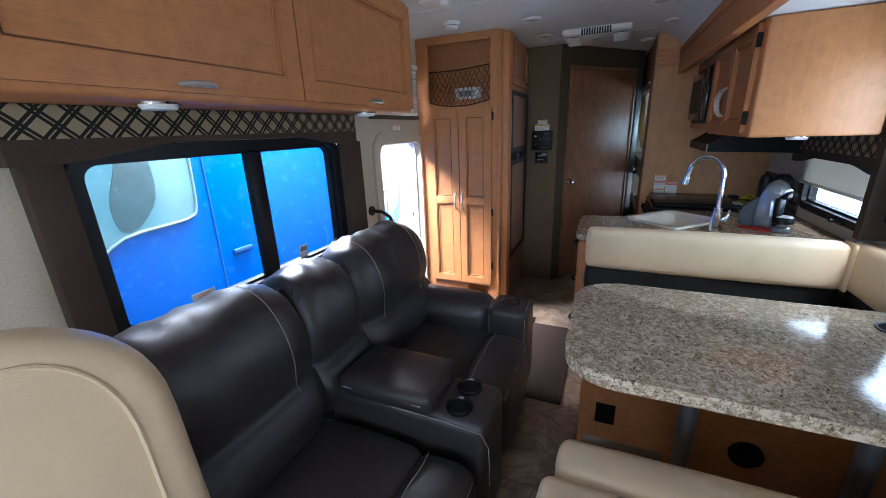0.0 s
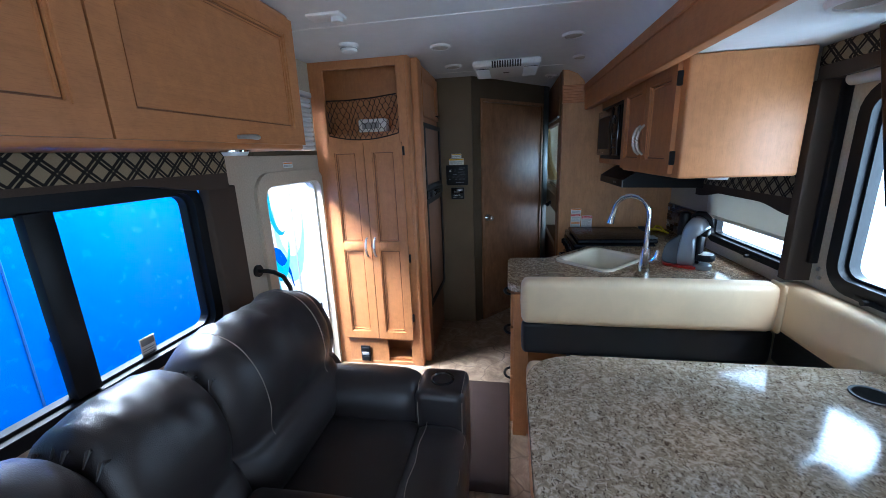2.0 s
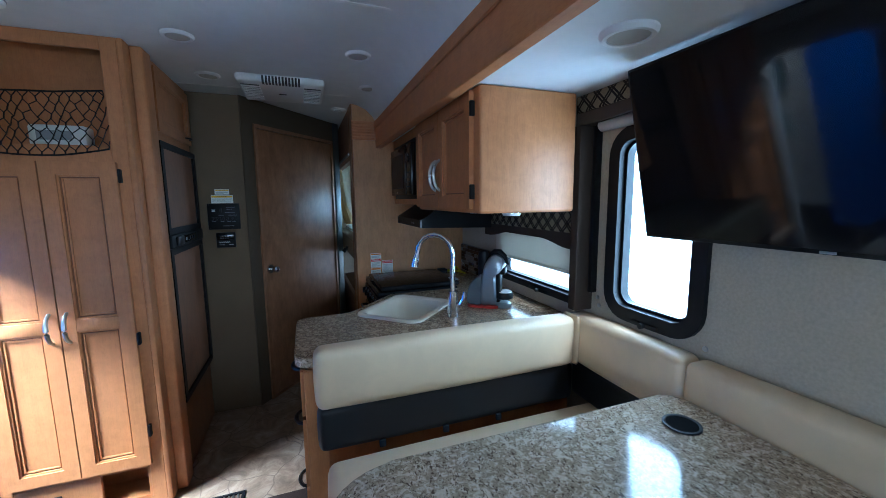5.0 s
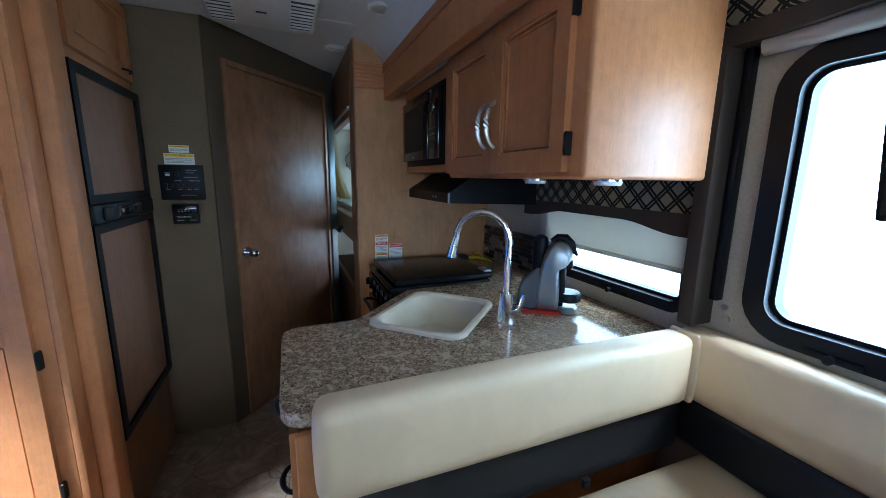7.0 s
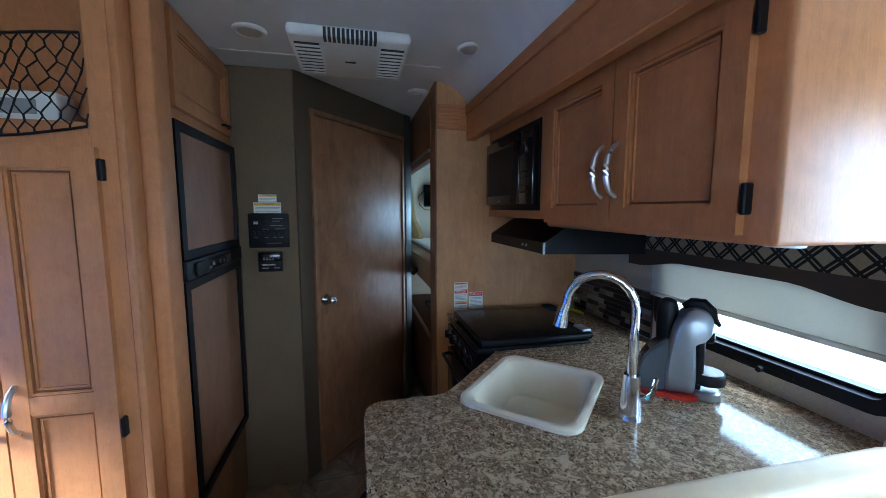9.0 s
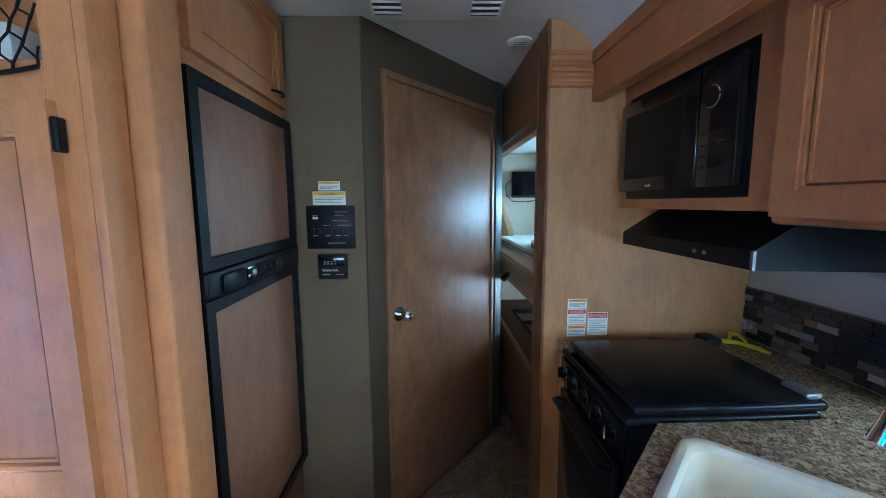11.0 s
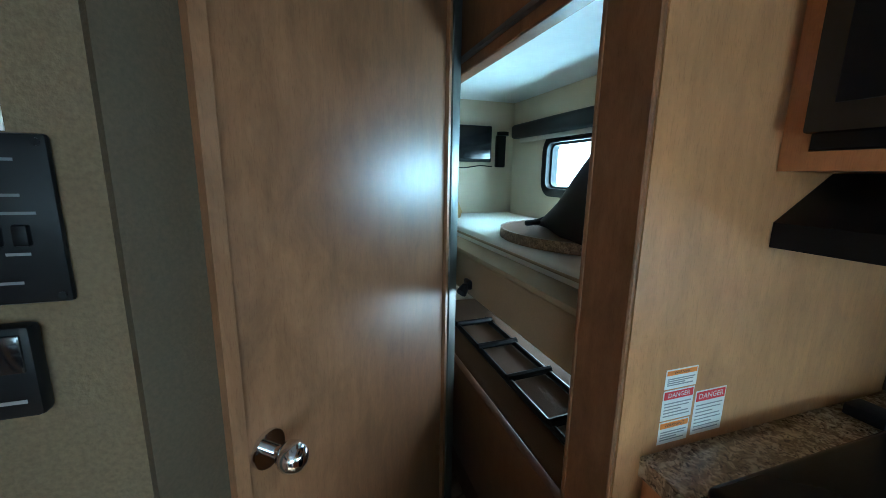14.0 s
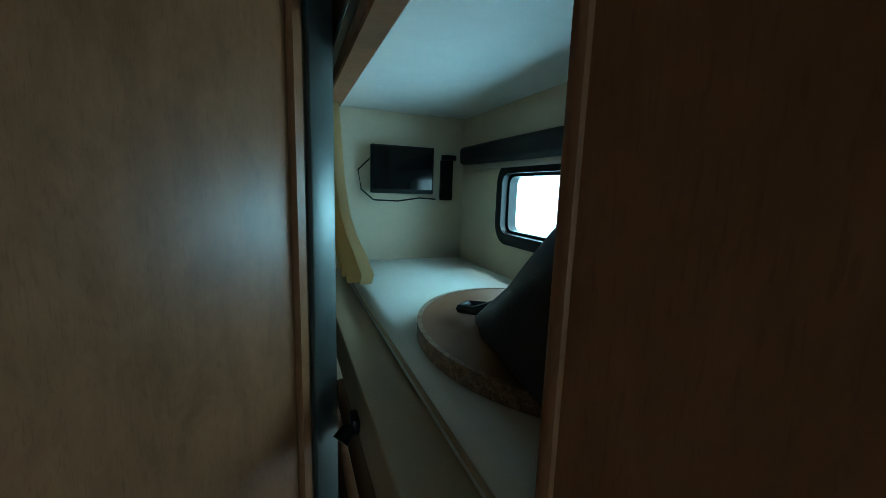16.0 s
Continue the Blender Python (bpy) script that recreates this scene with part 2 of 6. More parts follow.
BLACK = plain("black_plastic", (0.006, 0.006, 0.007), 0.42, 0, 0.15)
BLACK_GLOSS = plain("black_gloss_glass", (0.008, 0.008, 0.009), 0.08, 0, 0.1)
PEWTER = plain("pewter_trim", (0.09, 0.10, 0.095), 0.42, 0.5)
TANK = plain("smoky_tank_plastic", (0.10, 0.11, 0.118), 0.2)
SCREEN = plain("screen_glass", (0.006, 0.006, 0.007), 0.05, 0, 0.05)
SCREEN.node_tree.nodes["Principled BSDF"].inputs["Specular IOR Level"].default_value = 0.25
MATTE = plain("matte_black", (0.010, 0.010, 0.010), 0.8)
BLACK_STOVE = plain("black_enamel", (0.010, 0.010, 0.011), 0.22, 0, 0.15)
BLACK_METAL = plain("black_metal", (0.008, 0.008, 0.009), 0.4, 0.0, 0.15)
BLACK_STOVE.node_tree.nodes["Principled BSDF"].inputs["Specular IOR Level"].default_value = 0.1
for dull in (BLACK, BLACK_METAL):
    dull.node_tree.nodes["Principled BSDF"].inputs["Specular IOR Level"].default_value = 0.2
MATTE.node_tree.nodes["Principled BSDF"].inputs["Specular IOR Level"].default_value = 0.02
VALANCE = lattice_cloth("lattice_valance", (0.29, 0.235, 0.145), (0.016, 0.014, 0.012), 0.078)
VALANCE_BAND = cloth("brown_valance_band", (0.055, 0.038, 0.027), 260, 0.85)
SHADE = cloth("pale_blind_fabric", (0.58, 0.55, 0.48), 260, 0.9, 0.06, 0.05)
st = SHADE.node_tree
glow_through, blend = st.nodes.new("ShaderNodeBsdfTranslucent"), st.nodes.new("ShaderNodeMixShader")
glow_through.inputs[0].default_value = (0.62, 0.58, 0.50, 1)
blend.inputs[0].default_value = 0.3
st.links.new(st.nodes["Principled BSDF"].outputs[0], blend.inputs[1])
st.links.new(glow_through.outputs[0], blend.inputs[2])
st.links.new(blend.outputs[0], st.nodes["Material Output"].inputs[0])
GLASS = glass("window_glass")
PAPER = plain("white_label_paper", (0.80, 0.80, 0.76), 0.6, 0, 0.03)
YELLOW = plain("yellow_print", (0.80, 0.50, 0.02), 0.6)
ORANGE = plain("orange_print", (0.80, 0.27, 0.03), 0.6)
RED = plain("red_print", (0.65, 0.03, 0.04), 0.5)
INK = plain("dark_ink", (0.03, 0.03, 0.03), 0.6)
FAINT_INK = plain("faint_grey_ink", (0.20, 0.21, 0.22), 0.6)
RIM = granite("brown_rim_laminate", (0.20, 0.135, 0.085), (0.29, 0.21, 0.14), (0.10, 0.065, 0.04), 70, 0.35)
GREY_INK = plain("grey_ink", (0.30, 0.30, 0.30), 0.6)
SILVER = plain("silver_plastic", (0.36, 0.39, 0.42), 0.3, 0.75, 0.04)
RED_PLASTIC = plain("red_plastic", (0.55, 0.03, 0.015), 0.35)
BED = cloth("pale_mattress_ticking", (0.62, 0.62, 0.57), 180, 0.85, 0.05, 0.05, 0.15)
BUNK_SIDE = cloth("tan_bunk_vinyl", (0.34, 0.27, 0.175), 180, 0.6, 0.08, 0.08, 0.15)
# mattress cover browned so that the lower bunk reads as shaded
SHADED_TICK = cloth("shade_browned_mattress_cover", (0.13, 0.085, 0.055), 200, 0.9)
CURTAIN = cloth("gold_curtain_cloth", (0.55, 0.40, 0.19), 260, 0.8, 0.08, 0.1)
BAG = cloth("black_nylon", (0.016, 0.018, 0.024), 260, 0.65, 0.2, 0.2)
BLUE = plain("blue_car_paint", (0.002, 0.066, 0.38), 0.25, 0, 0.06)
BLUE.node_tree.nodes["Principled BSDF"].inputs["Specular IOR Level"].default_value = 0.25
BLUE_DEEP = plain("blue_seam_shadow", (0.004, 0.05, 0.24), 0.5)
CAB_DARK = plain("dark_van_interior", (0.02, 0.055, 0.075), 0.5, 0, 0.2)
SEAL = plain("grey_window_seal", (0.10, 0.17, 0.22), 0.5)
CAR_GLASS = plain("tinted_car_glass", (0.075, 0.17, 0.22), 0.12, 0, 0.06)
WHITE_PAINT = plain("white_coach_paint", (0.80, 0.81, 0.82), 0.3, 0, 0.02)
CYAN = plain("cyan_decal", (0.03, 0.36, 0.60), 0.35)
PALE_CYAN = plain("pale_cyan_decal", (0.32, 0.62, 0.72), 0.35, 0, 0.15)
TEAL = plain("teal_decal", (0.01, 0.22, 0.34), 0.35)
ASPHALT = cloth("asphalt", (0.055, 0.054, 0.052), 90, 0.9, 0.4, 0.25)
TILE_DARK = plain("dark_glass_tile", (0.03, 0.028, 0.027), 0.12)
TILE_BROWN = plain("brown_stone_tile", (0.11, 0.08, 0.06), 0.3)
TILE_PALE = plain("pale_metal_tile", (0.42, 0.42, 0.40), 0.25, 0.5)
SPONGE = plain("yellow_sponge", (0.70, 0.60, 0.03), 0.9, 0, 0.1, 0.5)


# ---- mesh helpers ----
def box(bm, x0, x1, y0, y1, z0, z1, bev=0.0, seg=2, m=None):
    n = len(bm.verts)
    r = bmesh.ops.create_cube(bm, size=1.0, matrix=Matrix.Translation(((x0 + x1) / 2, (y0 + y1) / 2, (z0 + z1) / 2)) @ Matrix.Diagonal((abs(x1 - x0), abs(y1 - y0), abs(z1 - z0), 1)))
    verts = r["verts"]
    if bev > 0:
        edges = list({e for v in verts for e in v.link_edges})
        out = bmesh.ops.bevel(bm, geom=edges, offset=bev, segments=seg, profile=0.5, affect="EDGES", clamp_overlap=True)
        verts = list({v for f in out["faces"] for v in f.verts} | {v for v in verts if v.is_valid})
    if m is not None:
        bmesh.ops.transform(bm, matrix=m, verts=[v for v in verts if v.is_valid])
    return bm


def cube(x0, x1, y0, y1, z0, z1, bev=0.0, seg=2, m=None):
    return box(bmesh.new(), x0, x1, y0, y1, z0, z1, bev, seg, m)


def cyl(bm, p, q, r, r2=None, seg=16, caps=True):
    p, q = Vector(p), Vector(q)
    d = q - p
    rot = d.to_track_quat("Z", "Y").to_matrix().to_4x4()
    bmesh.ops.create_cone(bm, cap_ends=caps, segments=seg, radius1=r, radius2=r if r2 is None else r2, depth=d.length, matrix=Matrix.Translation((p + q) / 2) @ rot)
    return bm


def tube(bm, pts, r, seg=8, closed=False):
    """A round bar through the points."""
    pts = [Vector(p) for p in pts]
    rings = []
    n = len(pts)
    for i, p in enumerate(pts):
        a = pts[(i - 1) % n] if (closed or i > 0) else p
        c = pts[(i + 1) % n] if (closed or i < n - 1) else p
        q = (c - a).normalized().to_track_quat("Z", "Y")
        rad = r[i] if isinstance(r, (list, tuple)) else r
        rings.append([bm.verts.new(p + q @ Vector((rad * math.cos(k * math.tau / seg), rad * math.sin(k * math.tau / seg), 0))) for k in range(seg)])
    for i in range(n if closed else n - 1):
        a, b = rings[i], rings[(i + 1) % n]
        for k in range(seg):
            bm.faces.new((a[k], a[(k + 1) % seg], b[(k + 1) % seg], b[k]))
    if not closed:
        bm.faces.new(rings[0][::-1])
        bm.faces.new(rings[-1])
    return bm


def prism(bm, outline, z0, z1, m=None):
    """An upright prism on a plan outline (counter-clockwise)."""
    lo = [bm.verts.new((x, y, z0)) for x, y in outline]
    hi = [bm.verts.new((x, y, z1)) for x, y in outline]
    n = len(lo)
    bm.faces.new(lo[::-1])
    bm.faces.new(hi)
    for i in range(n):
        bm.faces.new((lo[i], lo[(i + 1) % n], hi[(i + 1) % n], hi[i]))
    if m is not None:
        bmesh.ops.transform(bm, matrix=m, verts=lo + hi)
    return bm


def rounded(x0, x1, y0, y1, r, seg=6):
    """A rounded rectangle's outline; r: one radius, or four from the lower left, counter-clockwise."""
    rs = r if isinstance(r, (list, tuple)) else (r,) * 4
    out = []
    for (cx, cy, sx, sy), a, q in zip(((x0, y0, 1, 1), (x1, y0, -1, 1), (x1, y1, -1, -1), (x0, y1, 1, -1)), (180, 270, 0, 90), rs):
        for k in range(seg + 1):
            t = radians(a + 90 * k / seg)
            out.append((cx + sx * q + q * math.cos(t), cy + sy * q + q * math.sin(t)))
    return out


def ring(bm, outer, inner, z0, z1, m=None):
    """A flat frame between two outlines of the same count."""
    vs = [[bm.verts.new((x, y, z)) for x, y in o] for o, z in ((outer, z0), (outer, z1), (inner, z1), (inner, z0))]
    n = len(outer)
    for a, b in ((0, 1), (1, 2), (2, 3), (3, 0)):
        for i in range(n):
            bm.faces.new((vs[a][i], vs[a][(i + 1) % n], vs[b][(i + 1) % n], vs[b][i]))
    if m is not None:
        bmesh.ops.transform(bm, matrix=m, verts=[v for q in vs for v in q])
    return bm


def cushion(x0, x1, y0, y1, z0, z1, r=0.04, puff=0.0, m=None, lvl=2):
    """A soft padded block: rounded, slightly swollen."""
    bm = bmesh.new()
    box(bm, x0, x1, y0, y1, z0, z1, r, 4)
    if puff:
        c = Vector(((x0 + x1) / 2, (y0 + y1) / 2, (z0 + z1) / 2))
        h = Vector(((x1 - x0) / 2, (y1 - y0) / 2, (z1 - z0) / 2))
        long_edges = [e for e in bm.edges if e.calc_length() > 0.09]
        bmesh.ops.subdivide_edges(bm, edges=long_edges, cuts=6, use_grid_fill=True)
        for v in bm.verts:
            u = Vector(((v.co - c)[i] / h[i] for i in range(3)))
            for i in range(3):
                j, k = (i + 1) % 3, (i + 2) % 3
                s = (1 - u[j] ** 2) * (1 - u[k] ** 2)
                if abs(u[i]) > 0.5:
                    v.co[i] += puff * s * (1 if u[i] > 0 else -1)
    if m is not None:
        bm.transform(m)
    return bm


def mesh_object(name, bm, material, smooth=True):
    bmesh.ops.recalc_face_normals(bm, faces=bm.faces)
    me = bpy.data.meshes.new(name)
    if smooth:
        for f in bm.faces:
            f.smooth = True
        for e in bm.edges:
            if len(e.link_faces) == 2 and e.calc_face_angle(0) > 0.6:
                e.smooth = False
    bm.to_mesh(me)
    bm.free()
    me.materials.append(material)
    return new(name, me)


def thing(name, place, label, category, group=""):
    ob = new(name)
    ob.empty_display_size = 0.05
    ob.location = place
    return tagged(ob, label, category, group)


def part(name, bm, material, parent, label=""):
    ob = mesh_object(name, bm, material)
    ob.parent = parent
    if parent.type == "EMPTY":
        ob.matrix_parent_inverse = Matrix.Translation(parent.location).inverted()
    return tagged(ob, label)


def solid(name, bm, material, label, category, group="", kind=""):
    return tagged(mesh_object(name, bm, material), label, category, group, kind)


def struct(name, bm, material, label, category="wall"):
    return tagged(mesh_object(name, bm, material), label, category, "", "structure")


def wall_with_holes(axis, at, thick, a0, a1, z0, z1, holes):
    """A wall across x or y (axis) at a place, cut by rounded openings (a0, a1, z0, z1, r)."""
    bm = bmesh.new()
    cuts_a = sorted({a0, a1, *(h[0] for h in holes), *(h[1] for h in holes)})
    cuts_z = sorted({z0, z1, *(h[2] for h in holes), *(h[3] for h in holes)})
    for i in range(len(cuts_a) - 1):
        for k in range(len(cuts_z) - 1):
            ca, cz = (cuts_a[i] + cuts_a[i + 1]) / 2, (cuts_z[k] + cuts_z[k + 1]) / 2
            if any(h[0] < ca < h[1] and h[2] < cz < h[3] for h in holes):
                continue
            lo, hi = sorted((at, at + thick))
            if axis == "x":
                box(bm, lo, hi, cuts_a[i], cuts_a[i + 1], cuts_z[k], cuts_z[k + 1])
            else:
                box(bm, cuts_a[i], cuts_a[i + 1], lo, hi, cuts_z[k], cuts_z[k + 1])
    return bm


# maps plan (u, v, w) onto a wall across x: u -> y, v -> z, w -> x
ONX = Matrix(((0, 0, 1, 0), (1, 0, 0, 0), (0, 1, 0, 0), (0, 0, 0, 1)))
# onto a wall across y: u -> x, v -> z, w -> -y
ONY = Matrix(((1, 0, 0, 0), (0, 0, -1, 0), (0, 1, 0, 0), (0, 0, 0, 1)))
ONXN = Matrix(((0, 0, -1, 0), (1, 0, 0, 0), (0, 1, 0, 0), (0, 0, 0, 1)))


def at_x(x, out=1):
    return Matrix.Translation((x, 0, 0)) @ (ONX if out > 0 else ONXN)


def at_y(y):
    return Matrix.Translation((0, y, 0)) @ ONY


def rect(u0, u1, v0, v1):
    return [(u0, v0), (u1, v0), (u1, v1), (u0, v1)]


def slab(u0, u1, v0, v1, w0, w1, m, bev=0.0):
    return cube(u0, u1, v0, v1, w0, w1, bev, 2, m)


def pull(parent, m, u, v, length, upright=True, mat=None, name="handle", r=0.0078, rise=0.034):
    pts = []
    for k in range(11):
        s = -1 + 2 * k / 10
        w = rise * (1 - s * s) ** 0.6 + 0.002
        d = s * length / 2
        pts.append(m @ Vector((u, v + d, w) if upright else (u + d, v, w)))
    bm = tube(bmesh.new(), pts, [r * (1.25 - 0.35 * abs(-1 + 2 * k / 10)) for k in range(11)], 8)
    return part(name, bm, mat or NICKEL, parent, "polished nickel arched pull")


def shaker(parent, m, u0, u1, v0, v1, mids=(), t=0.02, rail=0.055, mat=None, name="door"):
    """A framed cabinet door with recessed panels; m takes (across, up, out)."""
    mat = mat or MAPLE
    bm = bmesh.new()
    fields = []
    lo = v0 + rail
    for q in (*mids, None):
        hi = v1 - rail if q is None else q - rail / 2
        fields.append((u0 + rail, u1 - rail, lo, hi))
        lo = hi + rail
    ring(bm, rect(u0, u1, v0, v1), rect(u0 + rail, u1 - rail, v0 + rail, v1 - rail), 0, t)
    outer = [e for e in bm.edges if e.is_manifold and e.calc_face_angle(0) > 1]
    bmesh.ops.bevel(bm, geom=outer, offset=0.003, segments=1, profile=0.5, affect="EDGES")
    bm.transform(m)
    door = part(name, bm, mat, parent)
    for q in mids:
        part("rail", slab(u0 + rail - 0.002, u1 - rail + 0.002, q - rail / 2, q + rail / 2, 0, t - 0.0006, m, 0.003), mat, door)
    for a, b, c, d in fields:
        pb = bmesh.new()
        ring(pb, rect(a - 0.001, b + 0.001, c - 0.001, d + 0.001), rect(a + 0.008, b - 0.008, c + 0.008, d - 0.008), t * 0.2, t * 0.72)
        ring(pb, rect(a + 0.014, b - 0.014, c + 0.014, d - 0.014), rect(a + 0.020, b - 0.020, c + 0.020, d - 0.020), t * 0.12, t * 0.5)
        box(pb, a, b, c, d, 0.001, t * 0.22)
        pb.transform(m)
        part("panel", pb, mat, door)
        gl = bmesh.new()
        ring(gl, rect(a + 0.0082, b - 0.0082, c + 0.0082, d - 0.0082), rect(a + 0.0138, b - 0.0138, c + 0.0138, d - 0.0138), t * 0.12, t * 0.245, m)
        part("glaze_line", gl, GLAZE, door, "dark glaze in the panel groove")
    return door


def hinge(parent, m, u, v):
    bm = bmesh.new()
    box(bm, u - 0.006, u + 0.006, v - 0.03, v + 0.03, 0, 0.022, 0.003, 1)
    bm.transform(m)
    part("hinge", bm, BLACK_METAL, parent)


# ---- structure ----
LW, RW, BR, BW = -0.90, 1.50, 1.58, 1.72       # left wall, body's right wall, slide-out's outer wall
CZ, SZ = 2.19, 1.93                  # ceilings of the body and of the slide-out
YF, YR = -1.7, 6.24                  # front and rear
SY0, SY1 = 0.75, 4.393               # slide-out's ends

fl = bmesh.new()
for a in ((LW, RW + 0.3, YF, 2.86), (-0.34, RW + 0.3, 2.86, 3.53), (LW, RW + 0.3, 3.53, YR)):
    box(fl, a[0], a[1], a[2], a[3], -0.06, 0)
struct("floor", fl, FLOOR, "worn tan stone-patterned vinyl floor", "floor")
st = bmesh.new()
box(st, LW - 0.05, -0.34, 2.86, 3.53, -0.46, -0.42)
box(st, -0.36, -0.34, 2.86, 3.53, -0.42, -0.06)
box(st, LW - 0.05, -0.36, 2.84, 2.86, -0.42, -0.06)
box(st, LW - 0.05, -0.36, 3.53, 3.55, -0.42, -0.06)
box(st, -0.62, -0.36, 2.86, 3.53, -0.42, -0.21)
struct("entry_step_well", st, BLACK_METAL, "dark metal step well below the entry doorway", "step")
solid("floor_mat", cube(-0.05, 0.43, 2.50, 3.40, 0.001, 0.012, 0.005), CARPET, "dark brown carpet mat on the vinyl floor", "mat")

# left wall: sofa window, open doorway, cab window
WINL = (1.215, 2.555, 0.838, 1.475)
DOOR = (2.91, 3.535, -0.42, 1.435)
lw = wall_with_holes("x", LW, -0.06, YF, YR, -0.06, CZ + 0.06, [(WINL[0], WINL[1], WINL[2], WINL[3]), (DOOR[0], DOOR[1], -0.06, DOOR[3]), (-1.3, -0.5, 0.95, 1.6), (2.84, 3.50, 1.63, 1.95)])
struct("wall_west", lw, WALL, "beige speckled vinyl side wall")
# right body wall, front part and bunk part
rw = wall_with_holes("x", RW, 0.06, YF, SY0, -0.06, CZ + 0.06, [(-1.3, -0.5, 0.95, 1.6)])
box(rw, RW, RW + 0.06, SY0, SY1, SZ + 0.04, CZ + 0.06)
struct("wall_east", rw, WALL, "beige speckled vinyl side wall")
rb = wall_with_holes("x", BR, 0.05, SY1 + 0.13, YR, -0.06, CZ + 0.06, [(5.19, 5.83, 1.355, 1.645), (5.15, 5.75, 0.62, 0.86)])
struct("wall_bunk_side", rb, BUNK_WALL, "cream vinyl wall beside the bunks")
struct("wall_rear", cube(LW, BR + 0.05, YR, YR + 0.05, -0.06, CZ + 0.06), BUNK_WALL, "cream vinyl rear wall behind the bunks")
fw = wall_with_holes("y", YF, -0.05, LW - 0.06, RW + 0.06, -0.06, CZ + 0.06, [(-0.65, 1.1, 1.15, 1.85)])
struct("wall_front", fw, WALL, "beige front wall round the windscreen")
# slide-out shell
sw = wall_with_holes("x", BW, 0.05, SY0, SY1, -0.02, SZ + 0.05, [(2.352, 2.725, 1.02, 1.735), (2.935, 3.71, 0.987, 1.35)])
struct("wall_slide", sw, WALL, "beige textured slide-out wall with two windows")
struct("wall_slide_front", cube(RW, BW + 0.05, SY0 - 0.05, SY0, -0.02, SZ + 0.05), WALL, "beige end wall of the slide-out")
struct("floor_slide", cube(RW + 0.3, BW, SY0, SY1, -0.06, -0.002), FLOOR, "tan vinyl slide-out floor", "floor")
struct("ceiling_slide", cube(1.06, BW + 0.05, SY0 - 0.05, SY1, SZ, SZ + 0.03), CEIL, "smooth white slide-out ceiling", "ceiling")

# ceiling with a cove towards the slide-out's header
cb = bmesh.new()
prof = [(LW - 0.06, CZ), (0.80, CZ), (0.88, CZ - 0.010), (0.95, CZ - 0.040), (1.0, CZ - 0.09), (1.018, CZ - 0.13)]
rows = [[cb.verts.new((x, y, z)) for x, z in prof] for y in (SY0 - 0.05, SY1)]
up = [[cb.verts.new((x, y, CZ + 0.08)) for x, z in prof] for y in (SY0 - 0.05, SY1)]
for i in range(len(prof) - 1):
    cb.faces.new((rows[0][i], rows[0][i + 1], rows[1][i + 1], rows[1][i]))
    cb.faces.new((up[0][i], up[1][i], up[1][i + 1], up[0][i + 1]))
box(cb, LW - 0.06, RW + 0.06, YF, SY0 - 0.05, CZ, CZ + 0.08)
box(cb, LW - 0.06, RW + 0.06, SY1, YR + 0.05, CZ, CZ + 0.08)
box(cb, 1.018, RW + 0.06, SY0 - 0.05, SY1, CZ + 0.02, CZ + 0.08)
struct("ceiling", cb, CEIL, "off-white ceiling panels with narrow seams", "ceiling")
for k, y in enumerate((1.55, 2.95, 4.21)):
    cs = bmesh.new()
    box(cs, LW, 0.84, y - 0.008, y + 0.008, CZ - 0.004, CZ + 0.001, 0.0015, 1)
    struct("ceiling_seam_trim", cs, WHITE_PLASTIC, "thin white seam strip across the ceiling", "trim")

# header beam of the slide-out
hb = bmesh.new()
box(hb, 1.012, 1.062, SY0 - 0.05, SY1 - 0.001, 1.876, 2.066, 0.004, 1)
box(hb, 1.0, 1.012, SY0 - 0.05, SY1 - 0.001, 2.012, 2.062, 0.003, 1)
struct("slide_header_trim", hb, MAPLE_H, "maple header beam along the slide-out opening", "trim")

# windows
def window(name, m, u0, u1, v0, v1, r, depth, fw_, label, mull=(), tint=None):
    w = tagged(new(name), label, "window", "", "structure")
    bm = bmesh.new()
    ring(bm, rounded(u0 - fw_, u1 + fw_, v0 - fw_, v1 + fw_, r + fw_), rounded(u0, u1, v0, v1, r), -depth, 0.018, m)
    ring(bm, rounded(u0, u1, v0, v1, r), rounded(u0 + 0.012, u1 - 0.012, v0 + 0.012, v1 - 0.012, r - 0.01), -depth, -0.012, m)
    part("window_frame", bm, BLACK_METAL, w, "black aluminium window frame")
    for a, b in mull:
        part("mullion", slab(a, b, v0 + 0.005, v1 - 0.005, -0.03, 0.010, m, 0.004), BLACK_METAL, w)
    pane = part("pane", prism(bmesh.new(), rounded(u0 + 0.01, u1 - 0.01, v0 + 0.01, v1 - 0.01, r - 0.008), -0.034, -0.030, m), tint or GLASS, w)
    pane.visible_shadow = False
    return w


window("window_1", at_x(LW), WINL[0] + 0.04, WINL[1] - 0.13, WINL[2] + 0.03, WINL[3] - 0.015, 0.06, 0.05, 0.045, "black-framed sliding window behind the sofa", ((1.85, 1.925),))
window("window_2", at_x(BW, -1), 2.372, 2.705, 1.040, 1.715, 0.06, 0.05, 0.056, "black-framed dinette window with rounded corners")
window("window_3", at_x(BW, -1), 2.955, 3.69, 1.007, 1.33, 0.035, 0.05, 0.04, "black-framed kitchen window behind a half-lowered blind")
window("window_4", at_x(BR, -1), 5.215, 5.805, 1.375, 1.625, 0.045, 0.05, 0.045, "small black-framed window beside the upper bunk")
# dark jamb boards beside the sofa window
for y0, y1 in ((1.11, 1.208), (2.475, 2.645)):
    struct("window_jamb_trim", cube(LW, LW + 0.05, y0, y1, 0.76, 1.47, 0.006), VALANCE_BAND, "brown padded jamb beside the sofa window", "trim")

